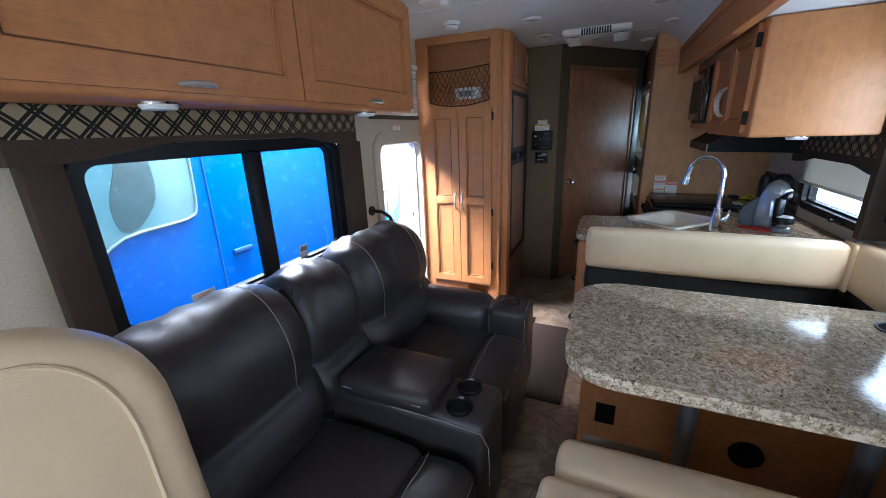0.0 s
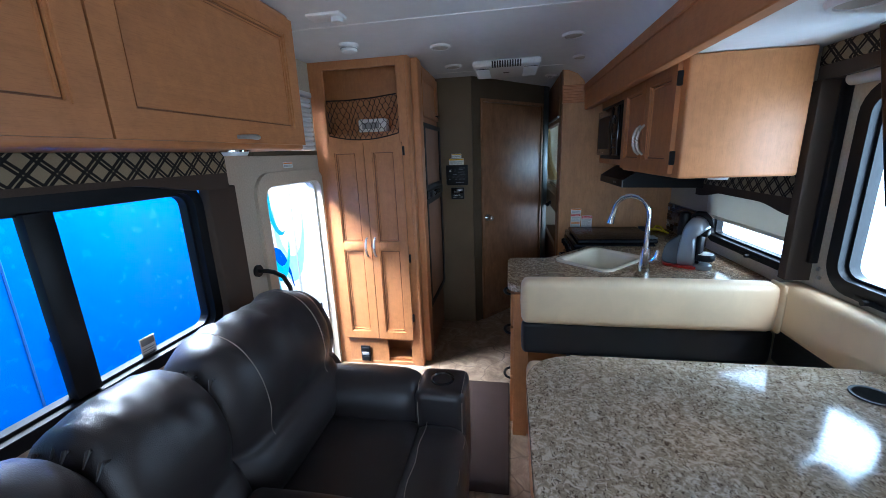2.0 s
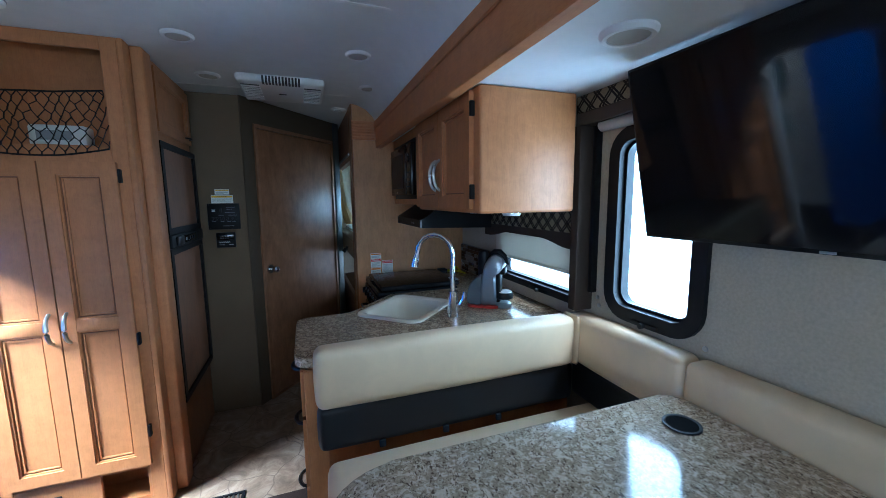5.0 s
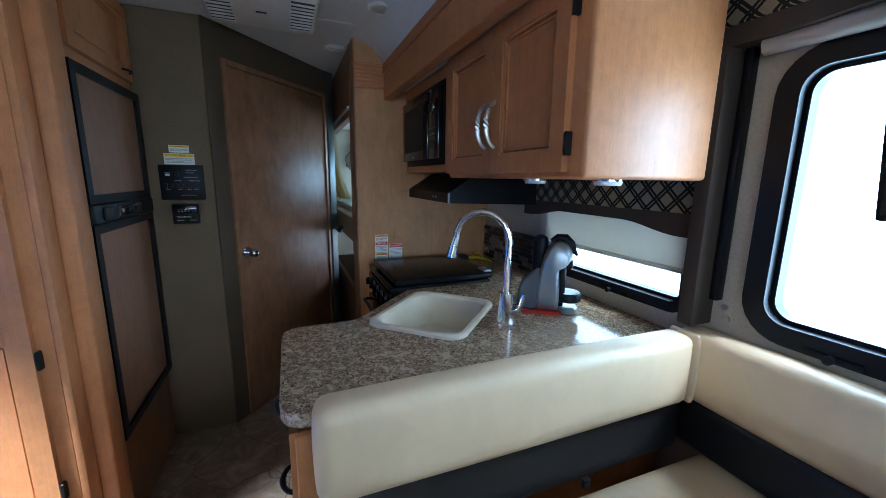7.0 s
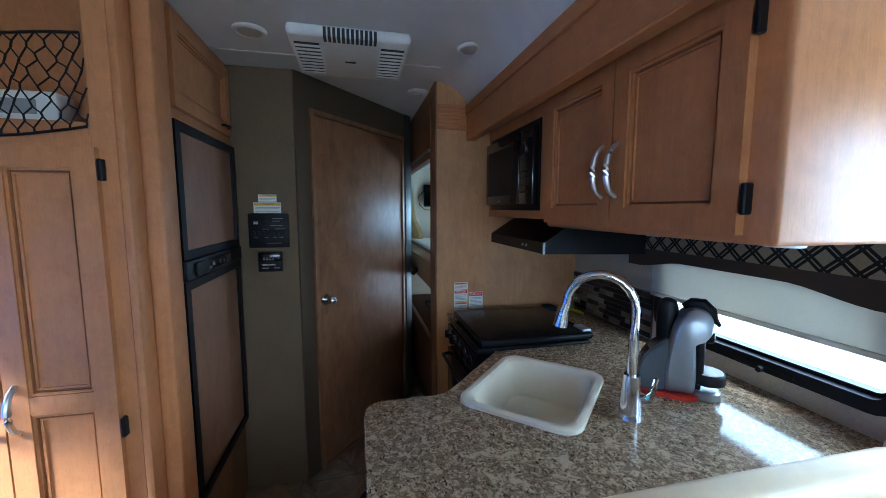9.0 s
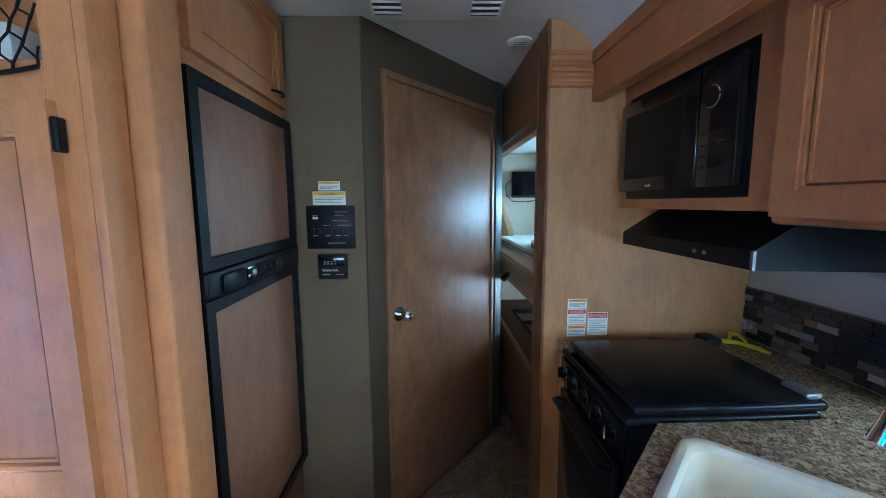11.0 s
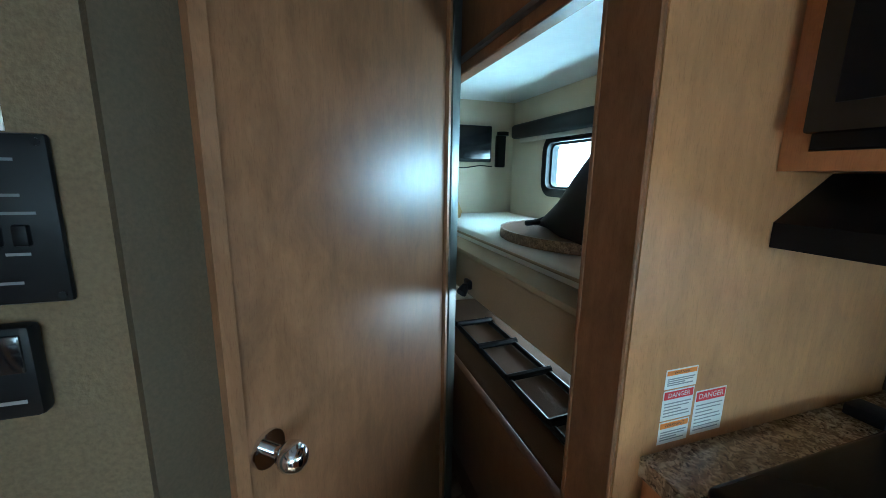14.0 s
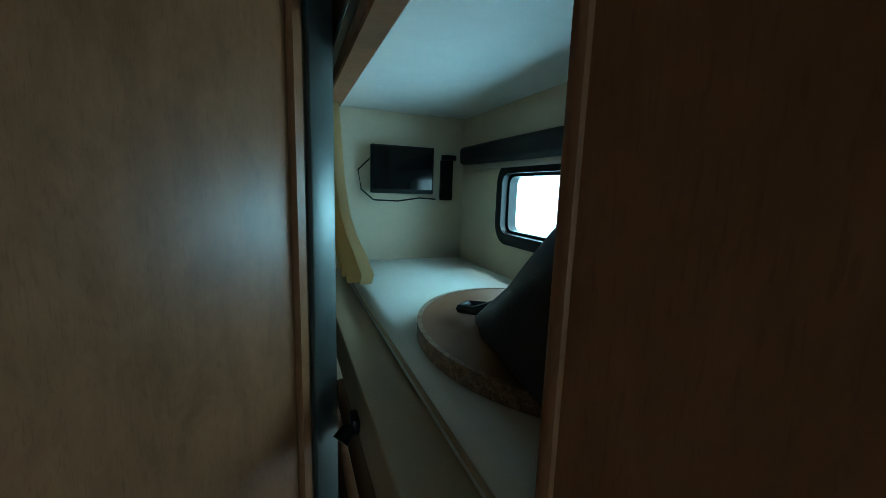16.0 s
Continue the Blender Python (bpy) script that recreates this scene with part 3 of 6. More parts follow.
# entry doorway frame
ef = tagged(new("door_1"), "open entry doorway with a rounded beige frame", "door", "", "structure")
bm = bmesh.new()
ring(bm, rounded(DOOR[0] - 0.075, DOOR[1] + 0.055, DOOR[2], DOOR[3] + 0.075, (0.01, 0.01, 0.13, 0.13)), rounded(DOOR[0], DOOR[1], DOOR[2], DOOR[3], (0.01, 0.01, 0.08, 0.08)), -0.06, 0.02, at_x(LW))
part("door_frame", bm, WALL, ef)
bm = bmesh.new()
ring(bm, rounded(DOOR[0], DOOR[1], DOOR[2], DOOR[3], (0.01, 0.01, 0.08, 0.08)), rounded(DOOR[0] + 0.012, DOOR[1] - 0.012, DOOR[2] + 0.012, DOOR[3] - 0.012, (0.01, 0.01, 0.07, 0.07)), -0.07, -0.03, at_x(LW))
part("weather_strip", bm, WHITE_PAINT, ef, "white aluminium door edge")
bm = tube(bmesh.new(), [(LW + 0.01, 2.766, 1.006), (LW + 0.06, 2.766, 1.006), (LW + 0.085, 2.781, 0.996), (LW + 0.10, 2.835, 0.955), (LW + 0.10, 2.885, 0.875), (LW + 0.10, 2.90, 0.73)], 0.012, 8)
gh = thing("grab_handle", (LW, 2.766, 1.006), "black curved grab handle fixed beside the doorway", "handle")
part("bar", bm, BLACK, gh)
part("rosette", cyl(bmesh.new(), (LW, 2.766, 1.006), (LW + 0.014, 2.766, 1.006), 0.032, seg=20), BLACK, gh)

# pleated blind in the small window above the doorway
bl = thing("pleated_blind", (LW + 0.01, 3.17, 1.63), "white pleated blind above the entry doorway", "blind")
bm = bmesh.new()
for k in range(11):
    z = 1.63 + k * 0.030
    cyl(bm, (LW + 0.015, 2.84, z + 0.015), (LW + 0.015, 3.50, z + 0.015), 0.0155, seg=6)
part("pleats", bm, WHITE_PLASTIC, bl)
part("bottom_rail", cube(LW, LW + 0.035, 2.83, 3.51, 1.600, 1.628, 0.005), TAUPE_TRIM, bl)
part("head_rail", cube(LW, LW + 0.04, 2.83, 3.51, 1.965, 1.995, 0.005), WHITE_PLASTIC, bl)


# pantry tower
def pantry():
    t = thing("pantry_cabinet", (-0.5, 3.65, 0), "tall maple pantry cabinet with net shelf above double doors", "cabinet")
    x0, x1, y0, y1 = LW + 0.002, -0.167, 3.563, 3.745
    bm = bmesh.new()
    box(bm, x0, -0.80, y0, y0 + 0.02, 0, CZ - 0.002, 0.002, 1)
    box(bm, -0.295, -0.235, y0, y0 + 0.02, 0, CZ - 0.002, 0.002, 1)
    box(bm, -0.80, -0.295, y0, y0 + 0.02, 2.135, CZ - 0.002, 0.002, 1)
    box(bm, -0.80, -0.295, y0, y0 + 0.02, 1.655, 1.735, 0.002, 1)
    box(bm, -0.80, -0.295, y0, y0 + 0.02, 0.205, 0.25, 0.002, 1)
    box(bm, -0.80, -0.295, y0, y0 + 0.02, 0.0, 0.025, 0.002, 1)
    box(bm, -0.80, -0.49, y0 + 0.001, y0 + 0.02, 0.025, 0.205)
    box(bm, -0.305, -0.295, y0 + 0.001, y0 + 0.02, 0.025, 0.205)
    part("face_frame", bm, MAPLE, t)
    part("side_stile", cube(-0.235, -0.212, y0 - 0.004, 3.634, 0, CZ - 0.002, 0.006, 2), MAPLE, t)
    part("corner_post", cube(-0.262, x1, 3.636, y1, 0, CZ - 0.002, 0.010, 3), MAPLE, t)
    bm = bmesh.new()
    box(bm, x0, -0.236, y1 - 0.012, y1, 0, CZ - 0.002)
    box(bm, x0, -0.236, y0 + 0.021, y1 - 0.012, 1.71, 1.735)
    box(bm, x0, -0.236, y0 + 0.021, y1 - 0.012, 0.01, 0.045)
    box(bm, x0, x0 + 0.012, y0 + 0.021, y1 - 0.012, 0.05, CZ - 0.002)
    part("carcass", bm, MAPLE, t)
    m = at_y(y0)
    for u0, u1, hu in ((-0.815, -0.550, -0.578), (-0.545, -0.280, -0.517)):
        d = shaker(t, m, u0, u1, 0.228, 1.664, (0.95,))
        pull(d, Matrix.Translation((0, -0.018, 0)) @ m, hu, 0.945, 0.135)
    for z in (0.40, 0.86, 1.605):
        hinge(t, m, -0.272, z)
    o = part("outlet", slab(-0.71, -0.635, 0.025, 0.152, 0.0, 0.014, m, 0.004), BLACK, t, "black outlet plate")
    for k in range(3):
        part("socket", slab(-0.70, -0.645, 0.038 + k * 0.037, 0.066 + k * 0.037, 0.012, 0.018, m, 0.003), GREY_INK if k == 1 else BLACK_METAL, o)
    # stretchy net over the open shelf
    bm = bmesh.new()

    def p(u, v):
        s = (u + 0.785) / 0.485
        sag = 0.035 * (4 * s * (1 - s))
        top = 1.945 + 0.02 * s
        z = 1.722 - sag + (top - 1.722 + sag * 0.7) * v
        free = 4 * v * (1 - v)
        return (u + 0.007 * free * math.sin(s * 61 + v * 23), 3.558 - 0.012 * math.sin(math.pi * s) * (1 - v) - 0.004 * math.sin(17 * s), z + 0.008 * free * math.sin(s * 43 + v * 31))

    step = 0.485 / 13
    for r in range(7):
        v0, v1, v2 = r / 7, (r + 0.36) / 7, (r + 1) / 7
        for c in range(14):
            off = 0.5 * step if r % 2 else 0
            u = -0.785 + c * step + off
            a, b = min(u, -0.300), min(max(u, -0.785), -0.300)
            if u > -0.299:
                continue
            tube(bm, [p(b, v0), p(b, v1)], 0.0027, 5)
            for du in (-0.5 * step, 0.5 * step):
                e = min(max(u + du, -0.785), -0.300)
                tube(bm, [p(b, v1), p(e, v2)], 0.0021, 5)
    tube(bm, [p(-0.785 + 0.485 * k / 16, 0.0) for k in range(17)], 0.004, 6)
    tube(bm, [p(-0.785 + 0.485 * k / 16, 1.0) for k in range(17)], 0.004, 6)
    part("net", bm, BLACK, t, "black stretch netting")
    return t


pantry()
b = thing("paper_packet", (-0.48, 3.65, 1.735), "white paper packet lying behind the pantry net", "packet")
part("body", cube(-0.60, -0.40, 3.62, 3.70, 1.736, 1.825, 0.012, 2), PAPER, b)
part("print", cube(-0.57, -0.45, 3.617, 3.62, 1.76, 1.80), GREY_INK, b, "grey printed lines")


# fridge column
def fridge():
    col = thing("fridge_surround", (-0.5, 4.03, 0), "maple fridge surround with an upper cupboard", "cabinet")
    x = -0.19
    part("top_panel", cube(LW + 0.002, x - 0.004, 3.747, 4.388, 1.80, 1.835), MAPLE_H, col)
    part("base_panel", cube(LW + 0.002, x - 0.002, 3.747, 4.388, 0.0, 0.40, 0.002, 1), BATH_WOOD, col)
    part("back_panel", cube(LW + 0.002, LW + 0.02, 3.747, 4.388, 0.40, 1.80), PANEL_WOOD, col)
    part("cupboard_box", cube(LW + 0.002, x - 0.004, 3.747, 4.388, 1.835, CZ - 0.002), MAPLE, col)
    d = shaker(col, at_x(x - 0.004), 3.79, 4.365, 1.842, 2.155, (), 0.02, 0.05)
    pull(d, at_x(x + 0.014), 4.28, 1.875, 0.09, False, BLACK_METAL, "handle", 0.005, 0.02)
    f = thing("refrigerator", (-0.5, 4.03, 0.40), "wood-panelled absorption fridge with black frame and handle strip", "refrigerator")
    m = at_x(x)
    part("body", cube(LW + 0.03, x - 0.02, 3.765, 4.376, 0.402, 1.798), BLACK, f)
    for v0, v1 in ((0.43, 1.225), (1.34, 1.775)):
        bm = bmesh.new()
        ring(bm, rect(3.757, 4.383, v0 - 0.02, v1 + 0.02), rect(3.795, 4.345, v0 + 0.012, v1 - 0.012), -0.02, 0.022, m)
        d = part("door", bm, BLACK, f, "black-framed fridge door")
        part("panel", slab(3.79, 4.35, v0 + 0.008, v1 - 0.008, -0.01, 0.010, m), FRIDGE_WOOD, d, "brown wood panel")
    bm = slab(3.757, 4.383, 1.247, 1.318, -0.02, 0.030, m, 0.008)
    h = part("handle_strip", bm, BLACK, f, "black handle strip with controls")
    part("latch", slab(3.815, 3.925, 1.257, 1.308, 0.028, 0.045, m, 0.010), BLACK_METAL, h)
    part("control_panel", slab(3.945, 4.20, 1.262, 1.304, 0.028, 0.036, m, 0.004), BLACK_GLOSS, h)
    part("display", slab(3.972, 3.992, 1.276, 1.291, 0.035, 0.038, m), GREY_INK, h)
    for k in range(3):
        part("button", slab(4.04 + k * 0.045, 4.06 + k * 0.045, 1.274, 1.292, 0.035, 0.039, m, 0.002), BLACK_METAL, h)


fridge()

# taupe wall with the control panel; diagonal bathroom wall
struct("wall_panel", cube(-0.188, 0.108, 4.395, 4.435, 0, CZ - 0.002), GREY_WALL, "taupe textured wall with the control panel")
DA = math.radians(50.45)
DL = 1.045
# along the diagonal wall: (along, up, out towards the aisle)
ca, sa = math.cos(DA), math.sin(DA)
DIAG = Matrix(((ca, 0, sa, 0.123), (sa, 0, -ca, 4.397), (0, 1, 0, 0), (0, 0, 0, 1)))
bm = bmesh.new()
box(bm, -0.012, 0.09, 0, CZ - 0.002, -0.04, 0)
box(bm, 0.965, DL + 0.03, 0, CZ - 0.002, -0.04, 0)
box(bm, 0.09, 0.965, 2.012, CZ - 0.002, -0.04, 0)
bm.transform(DIAG)
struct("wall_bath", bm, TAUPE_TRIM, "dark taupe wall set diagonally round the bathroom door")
part_door = tagged(new("door_2"), "closed brown wood-grain bathroom door", "door", "", "structure")
bm = bmesh.new()
ring(bm, rect(0.082, 0.975, 0.0, 2.022), rect(0.107, 0.953, 0.012, 1.997), -0.03, 0.014, DIAG)
part("door_frame", bm, BATH_WOOD, part_door)
leaf = part("leaf", slab(0.112, 0.948, 0.015, 1.992, -0.03, 0.004, DIAG, 0.003), BATH_WOOD, part_door)
kb = bmesh.new()
cyl(kb, DIAG @ Vector((0.150, 0.99, 0.004)), DIAG @ Vector((0.150, 0.99, 0.012)), 0.032, seg=24)
cyl(kb, DIAG @ Vector((0.150, 0.99, 0.012)), DIAG @ Vector((0.150, 0.99, 0.045)), 0.011, seg=14)
bmesh.ops.create_uvsphere(kb, u_segments=18, v_segments=12, radius=0.026, matrix=Matrix.Translation(DIAG @ Vector((0.150, 0.99, 0.058))))
part("knob", kb, CHROME, leaf, "chrome round door knob")
struct("bath_corner_trim", slab(DL - 0.047, DL + 0.03, 0, CZ - 0.002, -0.002, 0.012, DIAG, 0.004), PEWTER, "brushed metal corner strip beside the bunks", "trim")
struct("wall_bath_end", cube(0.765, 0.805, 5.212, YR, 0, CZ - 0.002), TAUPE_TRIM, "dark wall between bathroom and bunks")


def control_panel():
    m = Matrix.Translation((0.019, 0, -0.006)) @ at_y(4.395)
    t = thing("control_panel", (-0.05, 4.395, 1.31), "black systems control panel with a row of switches", "control panel")
    p = part("plate", slab(-0.145, 0.048, 1.308, 1.482, 0, 0.010, m, 0.004), BLACK, t)
    for k in range(7):
        part("switch", slab(-0.125 + k * 0.0225, -0.112 + k * 0.0225, 1.370, 1.392, 0.008, 0.016, m, 0.002), BLACK_METAL, p)
    part("display", slab(-0.118, -0.098, 1.428, 1.438, 0.009, 0.0115, m), PAPER, p, "pale display window")
    part("display", slab(-0.120, -0.096, 1.441, 1.444, 0.009, 0.0112, m), GREY_INK, p)
    part("rocker", slab(-0.072, -0.060, 1.425, 1.448, 0.008, 0.015, m, 0.002), BLACK_METAL, p)
    for k, (u, v, w) in enumerate(((-0.03, 1.455, 0.05), (-0.03, 1.442, 0.035), (-0.04, 1.42, 0.06), (-0.08, 1.402, 0.03), (-0.02, 1.402, 0.05), (-0.12, 1.36, 0.02), (-0.07, 1.36, 0.02), (-0.03, 1.36, 0.02), (0.0, 1.36, 0.02), (-0.06, 1.33, 0.07))):
        part("caption", slab(u, u + w, v, v + 0.003, 0.0098, 0.0106, m), FAINT_INK, p)
    for u in (-0.137, 0.040):
        for v in (1.316, 1.474):
            part("screw", cyl(bmesh.new(), m @ Vector((u, v, 0.009)), m @ Vector((u, v, 0.012)), 0.004, seg=8), BLACK_METAL, p)
    t = thing("thermostat", (-0.05, 4.395, 1.19), "small black wall thermostat below the control panel", "thermostat")
    p = part("case", slab(-0.105, 0.012, 1.185, 1.288, 0, 0.022, m, 0.006), BLACK, t)
    part("window", slab(-0.098, 0.005, 1.238, 1.280, 0.021, 0.025, m, 0.003), BLACK_GLOSS, p)
    for k in range(4):
        for v in (1.247, 1.256):
            part("key", slab(-0.078 + k * 0.014, -0.070 + k * 0.014, v, v + 0.004, 0.0245, 0.026, m), GREY_INK, p)
    part("badge", tube(bmesh.new(), [m @ Vector((-0.086 + 0.0022 * k, 1.222 + 0.0042 * math.sin(k * 1.25) * (1 - 0.5 * (k % 5 == 0)), 0.0228)) for k in range(30)], 0.0011, 5), PAPER, p, "pale script badge")
    for u, w in ((-0.085, 0.03), (-0.03, 0.03)):
        part("caption", slab(u, u + w, 1.203, 1.207, 0.0215, 0.0225, m), GREY_INK, p)


control_panel()


def letters(text, size, m, mat, parent):
    cu = bpy.data.curves.new("text", "FONT")
    cu.body, cu.size, cu.align_x, cu.align_y = text, size, "CENTER", "CENTER"
    cu.resolution_u = 2
    tmp = bpy.data.objects.new("text", cu)
    scene.collection.objects.link(tmp)
    dg = bpy.context.evaluated_depsgraph_get()
    me = bpy.data.meshes.new_from_object(tmp.evaluated_get(dg))
    bpy.data.objects.remove(tmp)
    b = bmesh.new()
    b.from_mesh(me)
    b.transform(m)
    return part("lettering", b, mat, parent)


def sticker(m, u0, u1, v0, v1, word, band, label, rows_=5, mid=None):
    t = thing("warning_label", tuple(m @ Vector((u0, v0, 0))), label, "label", "warning labels")
    p = part("paper", slab(u0, u1, v0, v1, 0, 0.0012, m), PAPER, t)
    h = v1 - v0
    bh = min(0.024, h * 0.3)
    part("band", slab(u0 + 0.003, u1 - 0.003, v1 - bh, v1 - 0.003, 0.001, 0.0018, m), band, p)
    letters(word, bh * 0.72, m @ pose((u0 + u1) / 2, v1 - bh / 2 - 0.0015, 0.0022), INK if band is not RED else PAPER, p)
    lo, hi = v0 + 0.006, v1 - bh - 0.006
    for k in range(rows_):
        v = hi - (hi - lo) * (k + 0.5) / rows_
        u2 = u1 - 0.006 - (0.3 if k % 3 == 2 else 0.05 * (k % 2)) * (u1 - u0)
        part("caption", slab(u0 + 0.006, u2, v - 0.0012, v + 0.0012, 0.001, 0.0016, m), GREY_INK, p)


sticker(at_y(4.395), -0.074, 0.012, 1.536, 1.572, "CAUTION", YELLOW, "white caution label with a yellow band on the wall", 3)
sticker(at_y(4.395), -0.098, 0.032, 1.478, 1.532, "CAUTION", YELLOW, "white caution label with a yellow band above the panel", 4)
# partition between kitchen and bunks
struct("wall_kitchen_end", cube(0.848, BW + 0.05, 4.394, 4.525, 0, SZ + 0.1), PANEL_WOOD, "maple-veneer partition at the kitchen end")
struct("partition_end_trim", cube(0.836, 0.848, 4.395, 4.525, 0, CZ - 0.002, 0.003, 1), BATH_WOOD, "brown wood end board of the partition", "trim")
struct("wall_kitchen_end_top", cube(0.848, BW + 0.05, 4.394, 4.525, SZ + 0.1, CZ - 0.002), PANEL_WOOD, "maple-veneer partition above the kitchen")
struct("partition_edge_bead", cube(0.833, 0.846, 4.520, 4.531, 0, CZ - 0.002, 0.003, 2), BATH_WOOD, "brown wood edge bead of the partition", "trim")
pv = thing("post_grille", (0.93, 4.394, 1.93), "ribbed maple capital on the partition post", "trim")
part("block", cube(0.838, 1.011, 4.373, 4.394, 1.93, 2.066, 0.004, 1), MAPLE_X, pv)
for k in range(6):
    part("rib", cube(0.844, 1.006, 4.366, 4.374, 1.940 + k * 0.0205, 1.952 + k * 0.0205, 0.003, 1), MAPLE_X, pv)
m = at_y(4.395)
sticker(m, 0.946, 1.029, 1.036, 1.078, "WARNING", ORANGE, "white warning label with an orange band above the stove", 4)
sticker(m, 0.946, 1.027, 0.967, 1.033, "DANGER", RED, "white danger label with a red band above the stove", 5)
sticker(m, 0.946, 1.025, 0.914, 0.964, "WARNING", ORANGE, "white warning label low above the stove", 4)
sticker(m, 1.034, 1.120, 0.918, 1.018, "DANGER", RED, "white danger label with red band and small print", 8)


# ---- kitchen ----
def kitchen_overhead():
    x, z0, z1 = 1.14, 1.43, SZ - 0.002
    t = thing("overhead_cabinet", (1.45, 3.3, z0), "maple kitchen overhead cabinet with two framed doors", "cabinet")
    bm = bmesh.new()
    box(bm, x, BW - 0.125, 2.843, 3.692, z0, z1, 0.012, 3)
    part("body", bm, MAPLE, t)
    m = at_x(x, -1)
    for u0, u1, hu in ((2.902, 3.278, 3.256), (3.284, 3.672, 3.318)):
        d = shaker(t, m, u0, u1, z0 + 0.018, z1 - 0.012)
        pull(d, Matrix.Translation((-0.018, 0, 0)) @ m, hu, 1.606, 0.15)
    for z in (1.518, 1.845):
        hinge(t, m, 2.893, z)
    for y in (2.99, 3.36):
        l = thing("puck_light", (1.37, y, z0), "white round puck light under the cabinet", "lamp", "puck lights")
        part("shade", cyl(bmesh.new(), (1.37, y, z0 - 0.018), (1.37, y, z0 - 0.001), 0.038, 0.045, 24), WHITE_PLASTIC, l)
        part("rim", cyl(bmesh.new(), (1.37, y, z0 - 0.006), (1.37, y, z0 - 0.0005), 0.05, seg=24), CHROME, l)
    t = thing("microwave_cabinet", (1.4, 4.04, 1.458), "maple frame holding the microwave", "cabinet")
    bm = bmesh.new()
    m = at_x(1.15, -1)
    ring(bm, rect(3.695, 4.392, 1.458, SZ - 0.002), rect(3.765, 4.348, 1.492, SZ - 0.058), -0.38, 0.0, m)
    part("frame", bm, MAPLE, t)
    part("back", slab(3.765, 4.348, 1.492, SZ - 0.058, -0.385, -0.37, m), PANEL_WOOD, t)
    w = thing("microwave", (1.4, 4.04, 1.494), "built-in black microwave with glossy door", "microwave")
    part("case", slab(3.768, 4.345, 1.494, SZ - 0.061, -0.36, -0.012, m), BLACK, w)
    part("trim_kit", slab(3.767, 4.346, 1.494, SZ - 0.060, -0.011, 0.004, m, 0.002), BLACK, w, "black trim surround")
    d = part("door", slab(3.918, 4.345, 1.520, 1.842, 0.004, 0.034, m, 0.006), BLACK_GLOSS, w)
    part("viewing_window", slab(3.978, 4.305, 1.565, 1.792, 0.033, 0.036, m), BLACK, d)
    part("badge", slab(4.13, 4.16, 1.533, 1.541, 0.033, 0.036, m, 0.001), CHROME, d)
    c = part("keypad", slab(3.778, 3.915, 1.520, 1.842, 0.004, 0.032, m, 0.005), BLACK_GLOSS, w)
    part("dial", cyl(bmesh.new(), m @ Vector((3.862, 1.755, 0.032)), m @ Vector((3.862, 1.755, 0.042)), 0.026, seg=24), BLACK_METAL, c)
    r = bmesh.new()
    tube(r, [m @ Vector((3.862 + 0.027 * math.cos(a * math.tau / 24), 1.755 + 0.027 * math.sin(a * math.tau / 24), 0.036)) for a in range(24)], 0.003, 6, True)
    part("dial_ring", r, CHROME, c)
    for i in range(3):
        for k in range(4):
            part("key", slab(3.81 + i * 0.034, 3.833 + i * 0.034, 1.57 + k * 0.03, 1.575 + k * 0.03, 0.031, 0.0335, m), BLACK, c)
    # range hood
    h = thing("range_hood", (1.4, 4.06, 1.31), "black sloping range hood under the microwave", "range hood")
    bm = bmesh.new()
    prism(bm, [(1.168, 1.360), (1.168, 1.311), (1.66, 1.298), (1.66, 1.456), (1.32, 1.456)], 3.752, 4.392, Matrix(((1, 0, 0, 0), (0, 0, 1, 0), (0, 1, 0, 0), (0, 0, 0, 1))))
    part("canopy", bm, BLACK, h)
    for y in (3.92, 3.96):
        part("switch", cyl(bmesh.new(), (1.163, y, 1.335), (1.171, y, 1.335), 0.006, seg=10), STEEL, h)
    part("trim", cube(1.162, 1.170, 3.748, 3.757, 1.311, 1.360), STEEL, h)


kitchen_overhead()


